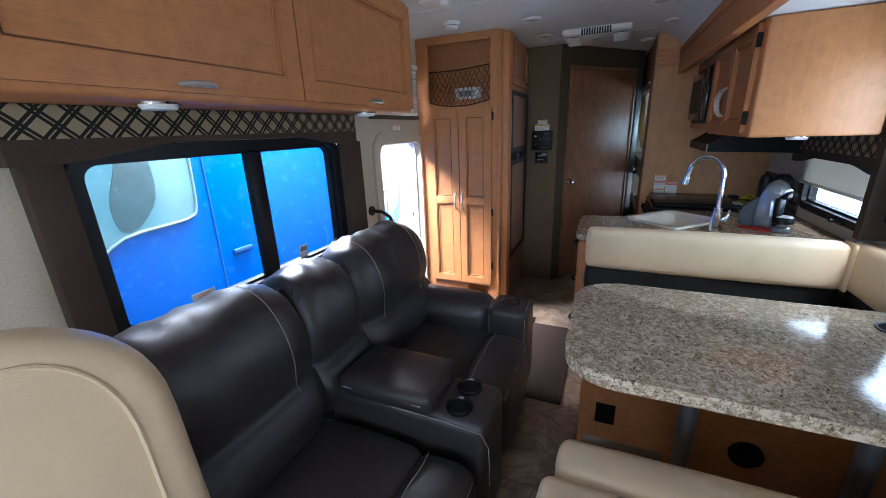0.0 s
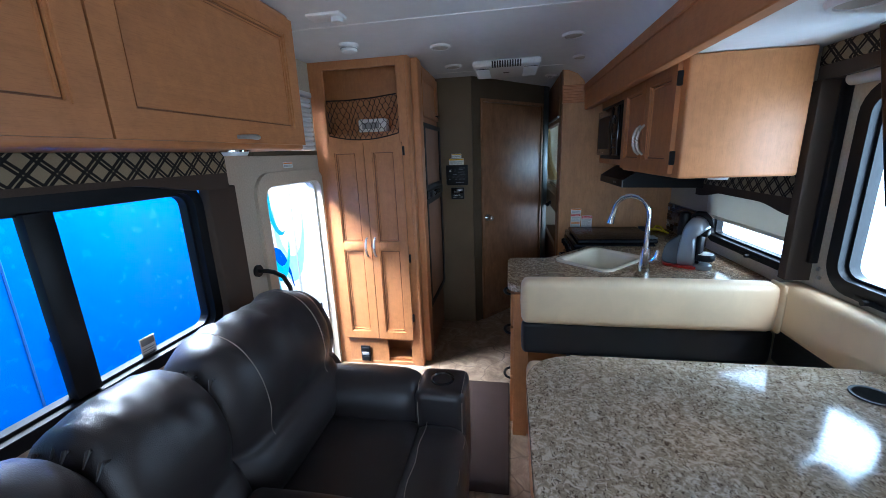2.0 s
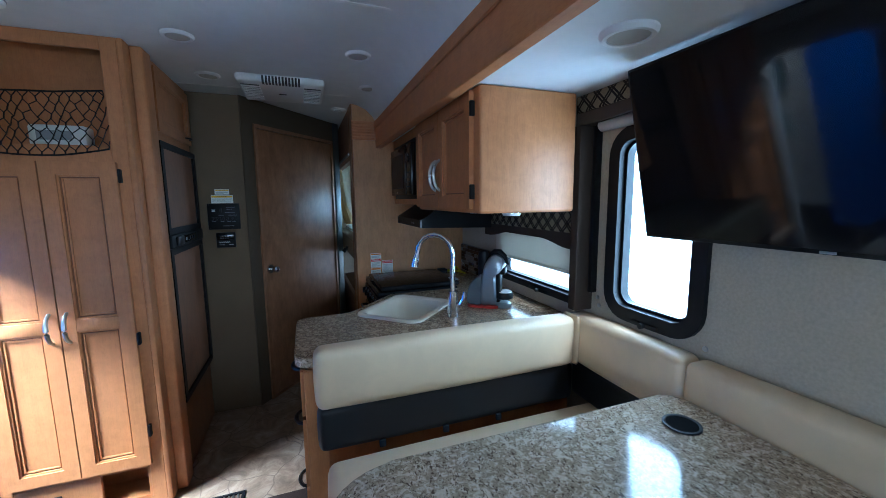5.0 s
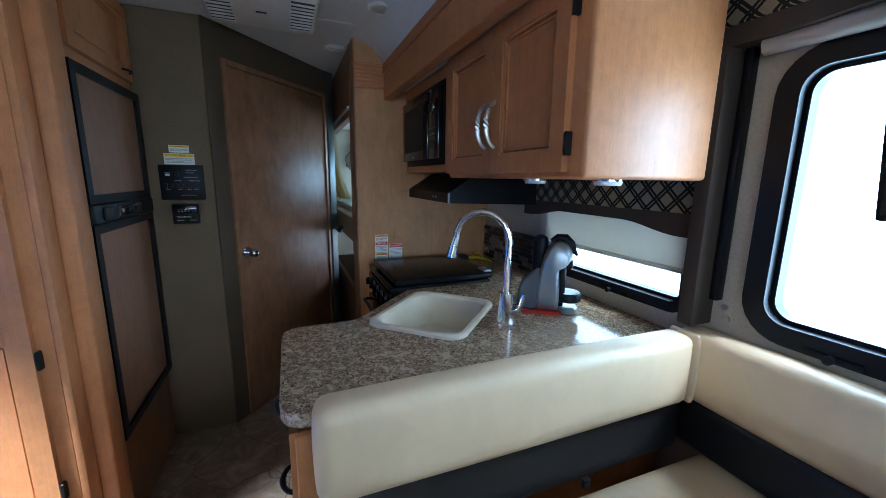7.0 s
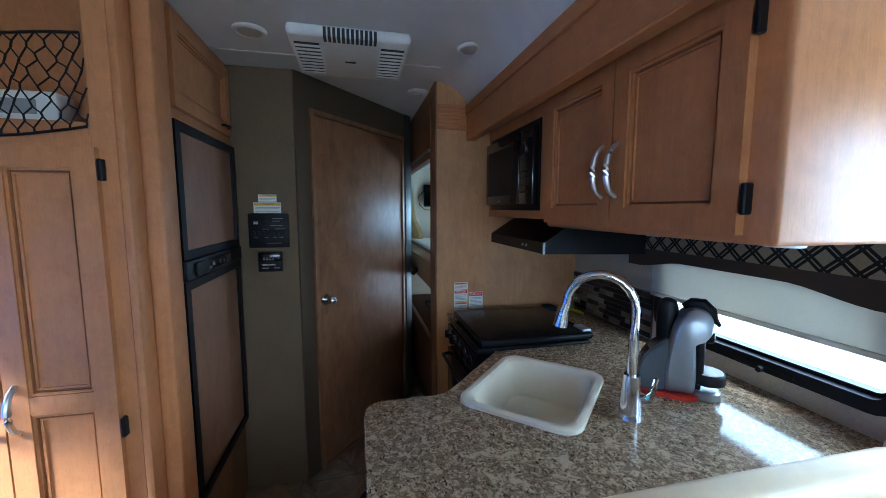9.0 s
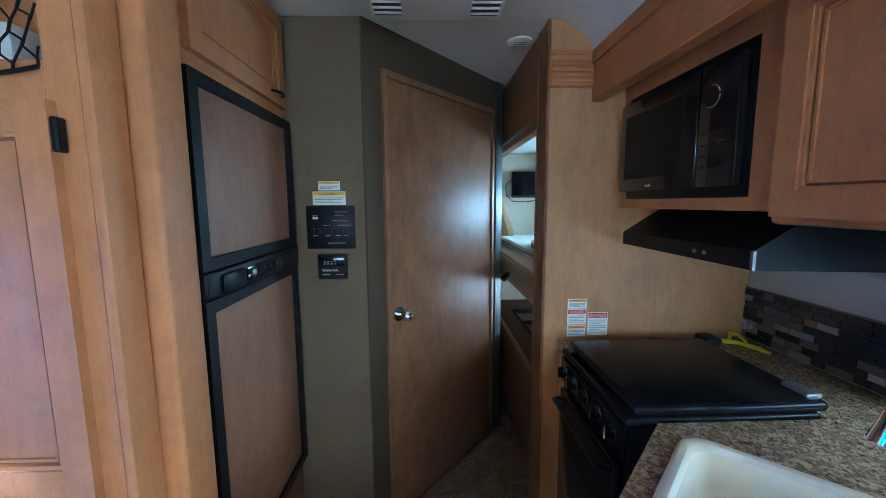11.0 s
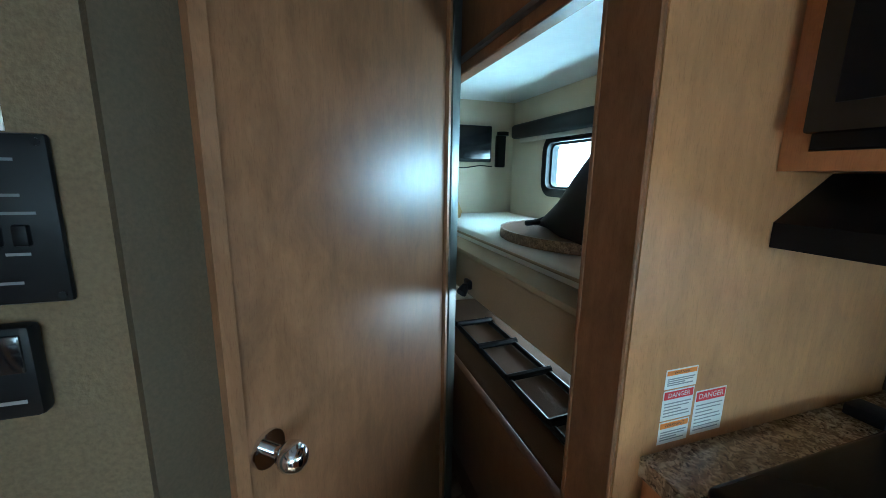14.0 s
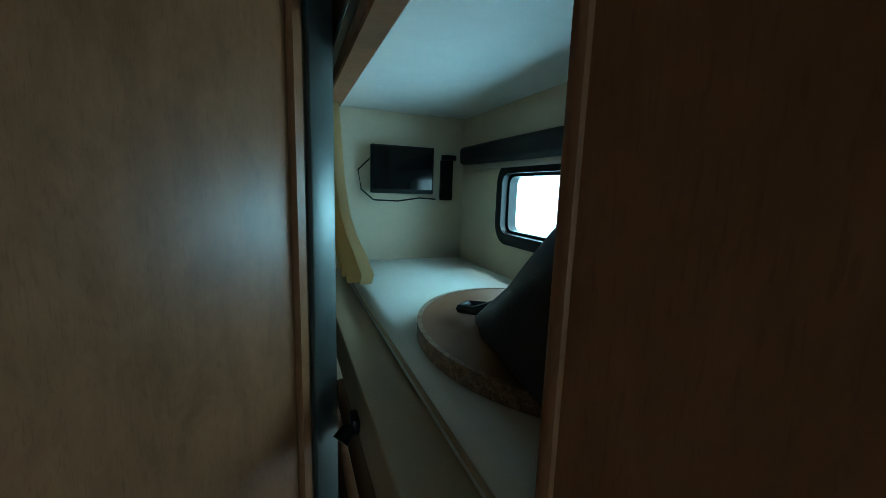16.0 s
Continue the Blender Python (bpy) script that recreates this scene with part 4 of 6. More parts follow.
def kitchen_base():
    t = thing("sink_cabinet", (0.8, 3.2, 0), "maple sink base cabinet end with drawers", "cabinet")
    out = [(0.455, 2.925), (BW - 0.06, 2.925), (BW - 0.06, 4.388), (0.915, 4.388), (0.915, 4.288), (1.438, 4.288), (1.438, 3.770), (0.98, 3.765), (0.675, 3.435), (0.455, 3.435)]
    bm = prism(bmesh.new(), out, 0.0, 0.856)
    bmesh.ops.delete(bm, geom=[f for f in bm.faces if all(v.co.z > 0.8 for v in f.verts)], context="FACES_ONLY")
    part("body", bm, MAPLE, t)
    part("end_panel", cube(0.448, 0.525, 2.905, 2.925, 0.0, 0.855, 0.003, 1), MAPLE, t)
    m = at_x(0.455, -1)
    for v0, v1 in ((0.66, 0.84), (0.36, 0.645), (0.06, 0.345)):
        d = shaker(t, m, 2.945, 3.42, v0, v1, (), 0.02, 0.04, MAPLE, "drawer")
        pull(d, Matrix.Translation((-0.018, 0, 0)) @ m, 3.19, (v0 + v1) / 2 + 0.02, 0.12, False, BLACK_METAL)
    c = thing("countertop", (1.0, 3.4, 0.86), "brown speckled laminate worktop with a rounded corner", "worktop")
    corner = [(0.42 + 0.06 - 0.06 * math.cos(a), 2.93 + 0.06 - 0.06 * math.sin(a)) for a in [radians(90 * k / 6) for k in range(7)]]
    corner2 = [(0.42 + 0.06 - 0.06 * math.cos(a), 3.458 - 0.06 + 0.06 * math.sin(a)) for a in [radians(90 * k / 6) for k in range(7)]]
    out = corner[::1] + [(BW - 0.002, 2.93), (BW - 0.002, 4.392), (0.905, 4.392), (0.905, 4.284), (1.432, 4.284), (1.432, 3.774), (0.968, 3.774), (0.71, 3.495), (0.68, 3.468), (0.64, 3.458)] + corner2[::-1]
    # a worktop round the sink bowl
    hole = [SINKM @ Vector((x, y, 0)) for x, y in rounded(-0.204, 0.204, -0.168, 0.168, 0.05, 4)]
    bm = bmesh.new()
    prism(bm, out, 0.858, 0.9)
    top = [f for f in bm.faces if all(abs(v.co.z - 0.9) < 1e-6 for v in f.verts) or all(abs(v.co.z - 0.858) < 1e-6 for v in f.verts)]
    bmesh.ops.delete(bm, geom=top, context="FACES_ONLY")
    edges = [e for e in bm.edges if all(abs(v.co.z - 0.9) < 1e-6 for v in e.verts)]
    hv = [bm.verts.new((p.x, p.y, 0.9)) for p in hole]
    he = [bm.edges.new((hv[i], hv[(i + 1) % len(hv)])) for i in range(len(hv))]
    bmesh.ops.triangle_fill(bm, use_beauty=True, use_dissolve=False, edges=edges + he)
    part("top", bm, COUNTER, c)
    part("edge_band", prism(bmesh.new(), [(x - 0.003 if x < 0.5 else x, y - 0.003 if y < 2.95 else y) for x, y in out[:8]] + [(BW - 0.003, 2.96), (0.49, 2.96), (0.49, 3.39), (0.417, 3.39)], 0.862, 0.894), TABLE, c, "pale speckled edge")
    b = bmesh.new()
    box(b, 0.56, BW - 0.003, 2.918, 2.929, 0.872, 0.908, 0.003, 1)
    part("edge_trim", b, TABLE, c)


SINKM = Matrix.Translation((0.98, 3.431, 0.90)) @ Matrix.Rotation(radians(46), 4, "Z")
kitchen_base()


def sink():
    t = thing("sink", (0.98, 3.431, 0.90), "square almond drop-in sink set diagonally in the worktop", "sink")
    bm = bmesh.new()
    prof = [(0.226, 0.0, 0.001), (0.224, 0.0, 0.010), (0.216, 0.0, 0.014), (0.202, 0.0, 0.012), (0.192, 0.0, 0.002), (0.184, 0.0, -0.05), (0.170, 0.0, -0.125), (0.135, 0.0, -0.145), (0.02, 0.0, -0.150)]
    rings = []
    for h, _, z in prof:
        r = max(0.012, 0.062 - (0.222 - h) * 0.12) if h > 0.03 else 0.015
        o = rounded(-h, h, -(h - 0.036), h - 0.036, r, 5) if h > 0.1 else rounded(-h, h, -h, h, r, 5)
        rings.append([bm.verts.new(SINKM @ Vector((x, y, z))) for x, y in o])
    for a, b in zip(rings, rings[1:]):
        n = len(a)
        for i in range(n):
            bm.faces.new((a[i], a[(i + 1) % n], b[(i + 1) % n], b[i]))
    bm.faces.new(rings[-1])
    part("basin", bm, SINK, t)
    part("drain", cyl(bmesh.new(), SINKM @ Vector((0, 0, -0.149)), SINKM @ Vector((0, 0, -0.146)), 0.035, seg=20), CHROME, t, "chrome drain")
    f = thing("faucet", (1.165, 3.207, 0.90), "tall chrome gooseneck pull-down kitchen faucet", "faucet")
    bx, by = 1.165, 3.207
    bm = bmesh.new()
    cyl(bm, (bx, by, 0.90), (bx, by, 0.918), 0.030, 0.027, 20)
    cyl(bm, (bx, by, 0.918), (bx, by, 1.03), 0.030, 0.022, 18)
    part("base", bm, CHROME, f)
    ux, uy = -0.83, 0.56
    pts = [(bx, by, 1.0), (bx, by, 1.13), (bx, by, 1.218)]
    for k in range(1, 11):
        a = radians(180 * k / 10)
        d = 0.092 - 0.092 * math.cos(a)
        pts.append((bx + ux * d, by + uy * d, 1.218 + 0.095 * math.sin(a)))
    part("spout", tube(bmesh.new(), pts, 0.0135, 12), CHROME, f)
    ex, ey = bx + ux * 0.184, by + uy * 0.184
    bm = bmesh.new()
    cyl(bm, (ex, ey, 1.222), (ex + ux * 0.008, ey + uy * 0.008, 1.195), 0.0135, 0.016, 16)
    cyl(bm, (ex + ux * 0.008, ey + uy * 0.008, 1.195), (ex + ux * 0.016, ey + uy * 0.016, 1.15), 0.016, 0.021, 16)
    part("spray_head", bm, CHROME, f)
    bm = bmesh.new()
    cyl(bm, (bx, by, 0.955), (bx + 0.03, by - 0.028, 0.965), 0.012, seg=14)
    tube(bm, [(bx + 0.03, by - 0.028, 0.965), (bx + 0.04, by - 0.037, 0.99), (bx + 0.045, by - 0.042, 1.03)], [0.012, 0.008, 0.006], 10)
    part("lever", bm, CHROME, f)


sink()


def revolve(profile, centre, seg=28, sx=1.0, sy=1.0, lean=(0, 0)):
    """A turned shape; lean shifts it with its height."""
    bm = bmesh.new()
    z_base = profile[0][1]
    rings = []
    for r, z in profile:
        ox, oy = lean[0] * (z - z_base), lean[1] * (z - z_base)
        rings.append([bm.verts.new((centre[0] + ox + sx * r * math.cos(k * math.tau / seg), centre[1] + oy + sy * r * math.sin(k * math.tau / seg), centre[2] + z)) for k in range(seg)])
    for a, b in zip(rings, rings[1:]):
        for k in range(seg):
            bm.faces.new((a[k], a[(k + 1) % seg], b[(k + 1) % seg], b[k]))
    bm.faces.new(rings[0][::-1])
    bm.faces.new(rings[-1])
    return bm


def smooth_loop(pts, n):
    """A closed Catmull-Rom curve through plan points."""
    out = []
    m_ = len(pts)
    for i in range(m_):
        p0, p1, p2, p3 = (pts[(i + k - 1) % m_] for k in range(4))
        for k in range(n):
            t = k / n
            out.append(tuple(0.5 * (2 * p1[a] + (p2[a] - p0[a]) * t + (2 * p0[a] - 5 * p1[a] + 4 * p2[a] - p3[a]) * t * t + (3 * p1[a] - p0[a] - 3 * p2[a] + p3[a]) * t ** 3) for a in (0, 1)))
    return out


def pillow_sweep(side, slices, m, centre):
    """Sweeps a side outline (x, z) across y, drawn in towards its centre by each slice's factor."""
    bm = bmesh.new()
    rings = []
    for y, s in slices:
        rings.append([bm.verts.new(m @ Vector((centre[0] + (x - centre[0]) * s, y, centre[1] + (z - centre[1]) * s))) for x, z in side])
    n = len(side)
    for a, b in zip(rings, rings[1:]):
        for i in range(n):
            bm.faces.new((a[i], a[(i + 1) % n], b[(i + 1) % n], b[i]))
    bm.faces.new(rings[0])
    bm.faces.new(rings[-1][::-1])
    return bm


def coffee_machine():
    c = (1.425, 3.305, 0.90)
    R = Matrix.Translation(c) @ Matrix.Rotation(radians(-38), 4, "Z") @ Matrix.Diagonal((0.78, 0.94, 0.985, 1))
    t = thing("coffee_machine", c, "silver and black capsule coffee machine with red trim", "coffee machine")
    side = smooth_loop([(-0.055, 0.016), (0.0, 0.014), (0.048, 0.018), (0.055, 0.08), (0.050, 0.150), (0.048, 0.188), (0.068, 0.212), (0.100, 0.226), (0.108, 0.250), (0.088, 0.284), (0.046, 0.300), (0.004, 0.286), (-0.028, 0.248), (-0.044, 0.200), (-0.058, 0.10)], 4)
    part("shell", pillow_sweep(side, [(-0.062, 0.72), (-0.056, 0.86), (-0.042, 0.96), (0.0, 1.0), (0.042, 0.96), (0.056, 0.86), (0.062, 0.72)], R, (0.0, 0.13)), SILVER, t, "silver rounded shell")
    tank = smooth_loop([(-0.150, 0.016), (-0.05, 0.016), (-0.045, 0.10), (-0.045, 0.185), (-0.075, 0.180), (-0.135, 0.130), (-0.156, 0.07)], 4)
    part("water_tank", pillow_sweep(tank, [(-0.050, 0.85), (-0.042, 0.97), (0.042, 0.97), (0.050, 0.85)], R, (-0.09, 0.08)), TANK, t, "grey translucent water tank")
    part("rear_column", revolve([(0.030, 0.17), (0.032, 0.24), (0.031, 0.28), (0.024, 0.302), (0.010, 0.310)], tuple(R @ Vector((-0.052, 0.012, 0))), 20), BLACK, t)
    part("front_column", cube(0.046, 0.080, -0.042, 0.042, 0.05, 0.200, 0.012, 3, R), BLACK, t)
    part("brew_head", cube(0.058, 0.112, -0.036, 0.036, 0.186, 0.226, 0.014, 3, R), BLACK, t)
    part("lever", tube(bmesh.new(), [R @ Vector(p) for p in ((0.0, 0, 0.292), (0.030, 0, 0.308), (0.066, 0, 0.306), (0.096, 0, 0.284), (0.112, 0, 0.256), (0.130, 0, 0.240))], [0.010, 0.016, 0.019, 0.017, 0.011, 0.005], 12), BLACK, t)
    part("drip_tray", revolve([(0.044, 0.050), (0.050, 0.054), (0.050, 0.080), (0.046, 0.086)], tuple(R @ Vector((0.098, 0, 0))), 26), BLACK, t)
    part("drip_grid", revolve([(0.044, 0.086), (0.043, 0.0885)], tuple(R @ Vector((0.098, 0, 0))), 26), PAPER, t, "pale round drip grid")
    part("tray_slide", cube(0.035, 0.075, -0.030, 0.030, 0.03, 0.085, 0.006, 2, R), BLACK, t)
    part("foot", revolve([(0.043, 0.001), (0.046, 0.006), (0.044, 0.024), (0.036, 0.030)], tuple(R @ Vector((0.092, 0, 0))), 26), SILVER, t)
    part("base_trim", prism(bmesh.new(), rounded(-0.158, 0.075, -0.066, 0.066, 0.05), 0.001, 0.013, R), RED_PLASTIC, t, "red plastic base trim")


coffee_machine()


def stove():
    t = thing("stove", (1.15, 4.03, 0), "black slide-in gas range with a folded glass cover", "stove")
    x0, x1, y0, y1 = 0.897, 1.425, 3.780, 4.278
    part("body", cube(x0, x1, y0, y1, 0.03, 0.885, 0.006, 2), BLACK_STOVE, t)
    part("cooktop", cube(x0 - 0.012, x1, y0, y1, 0.885, 0.912, 0.010, 3), BLACK_STOVE, t)
    part("cover", cube(x0 + 0.01, x1 + 0.01, y0 - 0.008, y1 - 0.012, 0.918, 0.948, 0.013, 3), BLACK_STOVE, t, "black enamel burner cover")
    part("cover_hinge", cube(x1 - 0.03, x1 + 0.015, y0 + 0.02, y0 + 0.10, 0.945, 0.957, 0.004), STEEL, t)
    part("oven_door", cube(x0 - 0.022, x0 + 0.001, y0 + 0.02, y1 - 0.02, 0.16, 0.76, 0.008, 2), BLACK_GLOSS, t)
    part("oven_handle", tube(bmesh.new(), [(x0 - 0.02, y0 + 0.05, 0.73), (x0 - 0.055, y0 + 0.06, 0.73), (x0 - 0.055, y1 - 0.06, 0.73), (x0 - 0.02, y1 - 0.05, 0.73)], 0.009, 8), BLACK_METAL, t)
    part("knob_panel", cube(x0 - 0.016, x0 + 0.001, y0 + 0.005, y1 - 0.005, 0.79, 0.882, 0.005, 2), BLACK_STOVE, t)
    for k in range(5):
        y = y0 + 0.06 + k * 0.095
        b = bmesh.new()
        cyl(b, (x0 - 0.015, y, 0.838), (x0 - 0.030, y, 0.838), 0.024, 0.022, 18)
        box(b, x0 - 0.044, x0 - 0.029, y - 0.006, y + 0.006, 0.818, 0.858, 0.003, 1)
        kn = part("knob", b, BLACK_GLOSS, t)
        part("knob_ring", tube(bmesh.new(), [(x0 - 0.018, y + 0.0225 * math.cos(a * math.tau / 18), 0.838 + 0.0225 * math.sin(a * math.tau / 18)) for a in range(18)], 0.0013, 5, True), STEEL, kn)


stove()

# backsplash of mosaic strips beside the stove
bs = struct("backsplash", cube(BW - 0.008, BW - 0.001, 3.75, 4.393, 0.905, 1.122), TILE_BROWN, "mosaic backsplash of dark glass and pale metal strips", "backsplash")
random.seed(4)
rowh = 0.0262
for r in range(8):
    y = 3.755 - random.uniform(0, 0.06)
    while y < 4.388:
        w = random.choice((0.048, 0.07, 0.09))
        a, b = max(y, 3.752), min(y + w - 0.003, 4.39)
        if b - a > 0.008:
            z = 0.909 + r * rowh
            part("tile", cube(BW - 0.014, BW - 0.008, a, b, z, z + rowh - 0.003, 0.0012, 1), random.choice((TILE_DARK, TILE_DARK, TILE_BROWN, TILE_DARK, TILE_PALE)), bs)
        y += w
sp = thing("dish_sponge", (1.58, 4.28, 0.90), "dark green and yellow sponge with yellow gloves on the worktop", "sponge")
part("pad", cube(1.48, 1.545, 4.29, 4.365, 0.901, 0.930, 0.006), BAG, sp)
bm = bmesh.new()
tube(bm, [(1.535, 4.345, 0.908), (1.57, 4.31, 0.914), (1.60, 4.28, 0.918), (1.635, 4.23, 0.914), (1.655, 4.19, 0.907)], [0.007, 0.010, 0.008, 0.010, 0.006], 8)
tube(bm, [(1.58, 4.30, 0.922), (1.61, 4.335, 0.938), (1.645, 4.34, 0.930), (1.665, 4.31, 0.906)], [0.006, 0.008, 0.007, 0.005], 8)
part("glove", bm, SPONGE, sp, "crumpled yellow rubber glove")


def valance(name, m, u0, u1, v0, v1, out, label, arch=0.04, left_leg=None, right_leg=None):
    """A padded window valance: printed upper band, plain arched lower band, end returns."""
    t = thing(name, tuple(m @ Vector(((u0 + u1) / 2, v0, 0))), label, "valance")
    h = (v1 - v0)
    part("printed_band", slab(u0, u1, v0 + h * 0.42, v1, 0.0, out, m, 0.006), VALANCE, t, "beige fabric with a dark diamond lattice")
    bm = bmesh.new()
    n = 24
    pts_lo = []
    for k in range(n + 1):
        s = k / n
        a = max(0.0, min(1.0, min(s, 1 - s) * 4 - 0.25))
        pts_lo.append((u0 + (u1 - u0) * s, v0 + arch * (a * a * (3 - 2 * a))))
    prism(bm, pts_lo + [(u1, v0 + h * 0.43), (u0, v0 + h * 0.43)], 0.0, out - 0.004, m)
    part("plain_band", bm, VALANCE_BAND, t, "brown woven lower band")
    return t


valance("sofa_valance", at_x(LW), 1.085, 2.572, 1.462, 1.618, 0.08, "brown lattice-print valance over the sofa window", 0.045)
valance("kitchen_valance", at_x(BW, -1), 2.90, 3.866, 1.245, 1.43, 0.055, "brown lattice-print valance over the kitchen window", 0.035)
valance("dinette_valance", at_x(BW, -1), 1.15, 2.90, 1.80, 1.927, 0.085, "brown lattice-print valance over the dinette window", 0.02)
kb_ = thing("kitchen_blind", (BW - 0.02, 3.33, 1.12), "pale day-night blind half lowered over the kitchen window", "blind")
part("fabric", cube(BW - 0.028, BW - 0.024, 2.91, 3.74, 1.127, 1.36), SHADE, kb_)
part("bottom_rail", cube(BW - 0.034, BW - 0.018, 2.91, 3.74, 1.117, 1.135, 0.004), SHADE, kb_)
jt = bmesh.new()
box(jt, BW - 0.10, BW - 0.001, 2.846, 2.895, 0.975, 1.80, 0.006)
struct("kitchen_window_jamb_trim", jt, VALANCE_BAND, "dark brown padded jamb between kitchen and dinette windows", "trim")
struct("dinette_jamb_trim", cube(BW - 0.035, BW - 0.001, 2.82, 2.845, 1.06, 1.80, 0.006), BLACK_METAL, "black jamb strip beside the dinette window", "trim")
bd = thing("dinette_blind", (BW - 0.02, 2.565, 1.66), "rolled pale blind above the dinette window", "blind")
part("roll", cyl(bmesh.new(), (BW - 0.035, 2.30, 1.79), (BW - 0.035, 2.79, 1.79), 0.026, seg=16), SHADE, bd)


# television on the slide-out wall
def television():
    M = Matrix.Translation((1.575, 2.50, 1.625)) @ Matrix.Rotation(radians(-13), 4, "Y")
    t = thing("television", (1.60, 2.0, 1.32), "large black flat television on a wall mount, switched off", "television")
    part("case", cube(0.0, 0.035, -1.06, 0.0, -0.285, 0.285, 0.006, 2, M), BLACK, t)
    part("screen", cube(-0.003, 0.0, -1.05, -0.01, -0.27, 0.277, 0, 2, M), SCREEN, t, "glossy black screen")
    part("badge", cube(-0.004, 0.0, -0.525, -0.495, -0.280, -0.274, 0, 2, M), GREY_INK, t)
    part("bracket", cube(0.03, 0.115, -0.62, -0.40, -0.12, 0.12, 0.004, 1, M), BLACK_METAL, t)


television()
# ---- dinette ----
def dinette():
    t = thing("dinette_table", (1.1, 1.975, 0), "speckled laminate dinette table on grey pedestal legs", "table")
    out = rounded(0.482, 1.60, 1.615, 2.332, (0.15, 0.05, 0.05, 0.17), 8)
    bm = bmesh.new()
    prism(bm, out, 0.805, 0.845)
    eds = [e for e in bm.edges if abs(e.verts[0].co.z - e.verts[1].co.z) < 1e-6 and e.verts[0].co.z > 0.81]
    bmesh.ops.bevel(bm, geom=eds, offset=0.010, segments=3, profile=0.5, affect="EDGES")
    top = part("tabletop", bm, TABLE, t)
    for x in (0.90, 1.38):
        part("leg", cyl(bmesh.new(), (x, 1.975, 0.012), (x, 1.975, 0.805), 0.030, seg=20), STEEL, t)
        part("foot_plate", cyl(bmesh.new(), (x, 1.975, 0.0), (x, 1.975, 0.014), 0.085, 0.07, 24), BLACK_METAL, t)
    for y in (1.771, 2.184):
        c = part("cup_holder", revolve([(0.050, 0.8455), (0.050, 0.8495), (0.045, 0.8502), (0.042, 0.849), (0.041, 0.8465)], (1.463, y, 0), 28), BLACK, t, "black cup holder")
        # flat matte black disc; its colour stands in for the shaded hollow
        part("well", cyl(bmesh.new(), (1.463, y, 0.8462), (1.463, y, 0.8478), 0.042, seg=24), MATTE, c)


dinette()


def bench_back(name, m, u0, u1, label, z0=0.56, z1=0.962, splits=()):
    """A padded backrest: cream upper roll, black lower pad. m takes (across, up, out)."""
    t = thing(name, tuple(m @ Vector(((u0 + u1) / 2, z0, 0))), label, "bench backrest")
    zs = z0 + (z1 - z0) * 0.44
    cuts = [u0, *splits, u1]
    for a, b in zip(cuts, cuts[1:]):
        part("upper_pad", cushion(a + 0.001, b - 0.001, zs, z1, 0.0, 0.10, 0.03, 0.008, m), CREAM, t, "cream vinyl upper pad")
    part("lower_pad", cushion(u0 + 0.004, u1 - 0.004, z0, zs - 0.002, 0.002, 0.072, 0.025, 0.006, m), BLACK_VINYL, t, "black vinyl lower pad")
    return t


bench_back("rear_bench_backrest", at_y(2.903), 0.488, 1.62, "cream and black vinyl backrest of the rear dinette bench", splits=(1.60,))
bench_back("side_bench_backrest", at_x(BW - 0.003, -1), 0.95, 2.895, "cream and black vinyl backrest along the slide-out wall", splits=(2.31,))


def bench(name, y0, y1, face, label):
    t = thing(name, (1.1, (y0 + y1) / 2, 0), label, "bench")
    part("base", cube(0.53, BW - 0.002, y0, y1, 0.0, 0.445, 0.003, 1), MAPLE_X if face < 0 else PANEL_WOOD, t, "maple bench box")
    if face < 0:
        part("seat_cushion", cushion(0.515, BW - 0.01, y0 - 0.02, y1, 0.448, 0.558, 0.035, 0.012), CREAM, t, "cream vinyl seat cushion")
    else:
        part("seat_cushion", cushion(0.50, BW - 0.01, 1.515, y1 + 0.03, 0.448, 0.558, 0.035, 0.012), CREAM, t, "cream vinyl seat cushion")
        part("rear_cushion", cushion(0.46, BW - 0.01, y0 - 0.1, 1.513, 0.448, 0.570, 0.035, 0.012), CREAM, t, "cream vinyl seat cushion")
    return t


rb_ = bench("rear_dinette_bench", 2.265, 2.80, -1, "maple dinette bench box with a cream seat cushion")
m = at_y(2.265)
part("outlet", slab(0.605, 0.69, 0.155, 0.262, 0.0, 0.008, m, 0.003), BLACK, rb_, "black outlet plate")
part("vent", cyl(bmesh.new(), m @ Vector((1.198, 0.165, 0.0)), m @ Vector((1.198, 0.165, 0.012)), 0.062, seg=28), BLACK, rb_, "round black heating vent")
part("base_grille", slab(0.56, 0.90, 0.02, 0.06, 0.0, 0.006, m, 0.002), NICKEL, rb_)
bench("front_dinette_bench", 1.08, 1.655, 1, "maple front dinette bench with a cream seat cushion")

# ---- sofa ----
BACK = [(-0.400, 0.420), (-0.335, 0.473), (-0.315, 0.558), (-0.345, 0.638), (-0.375, 0.681), (-0.360, 0.782), (-0.375, 0.899), (-0.430, 0.995), (-0.520, 1.038), (-0.610, 1.022), (-0.675, 0.952), (-0.700, 0.825), (-0.680, 0.612), (-0.620, 0.420)]


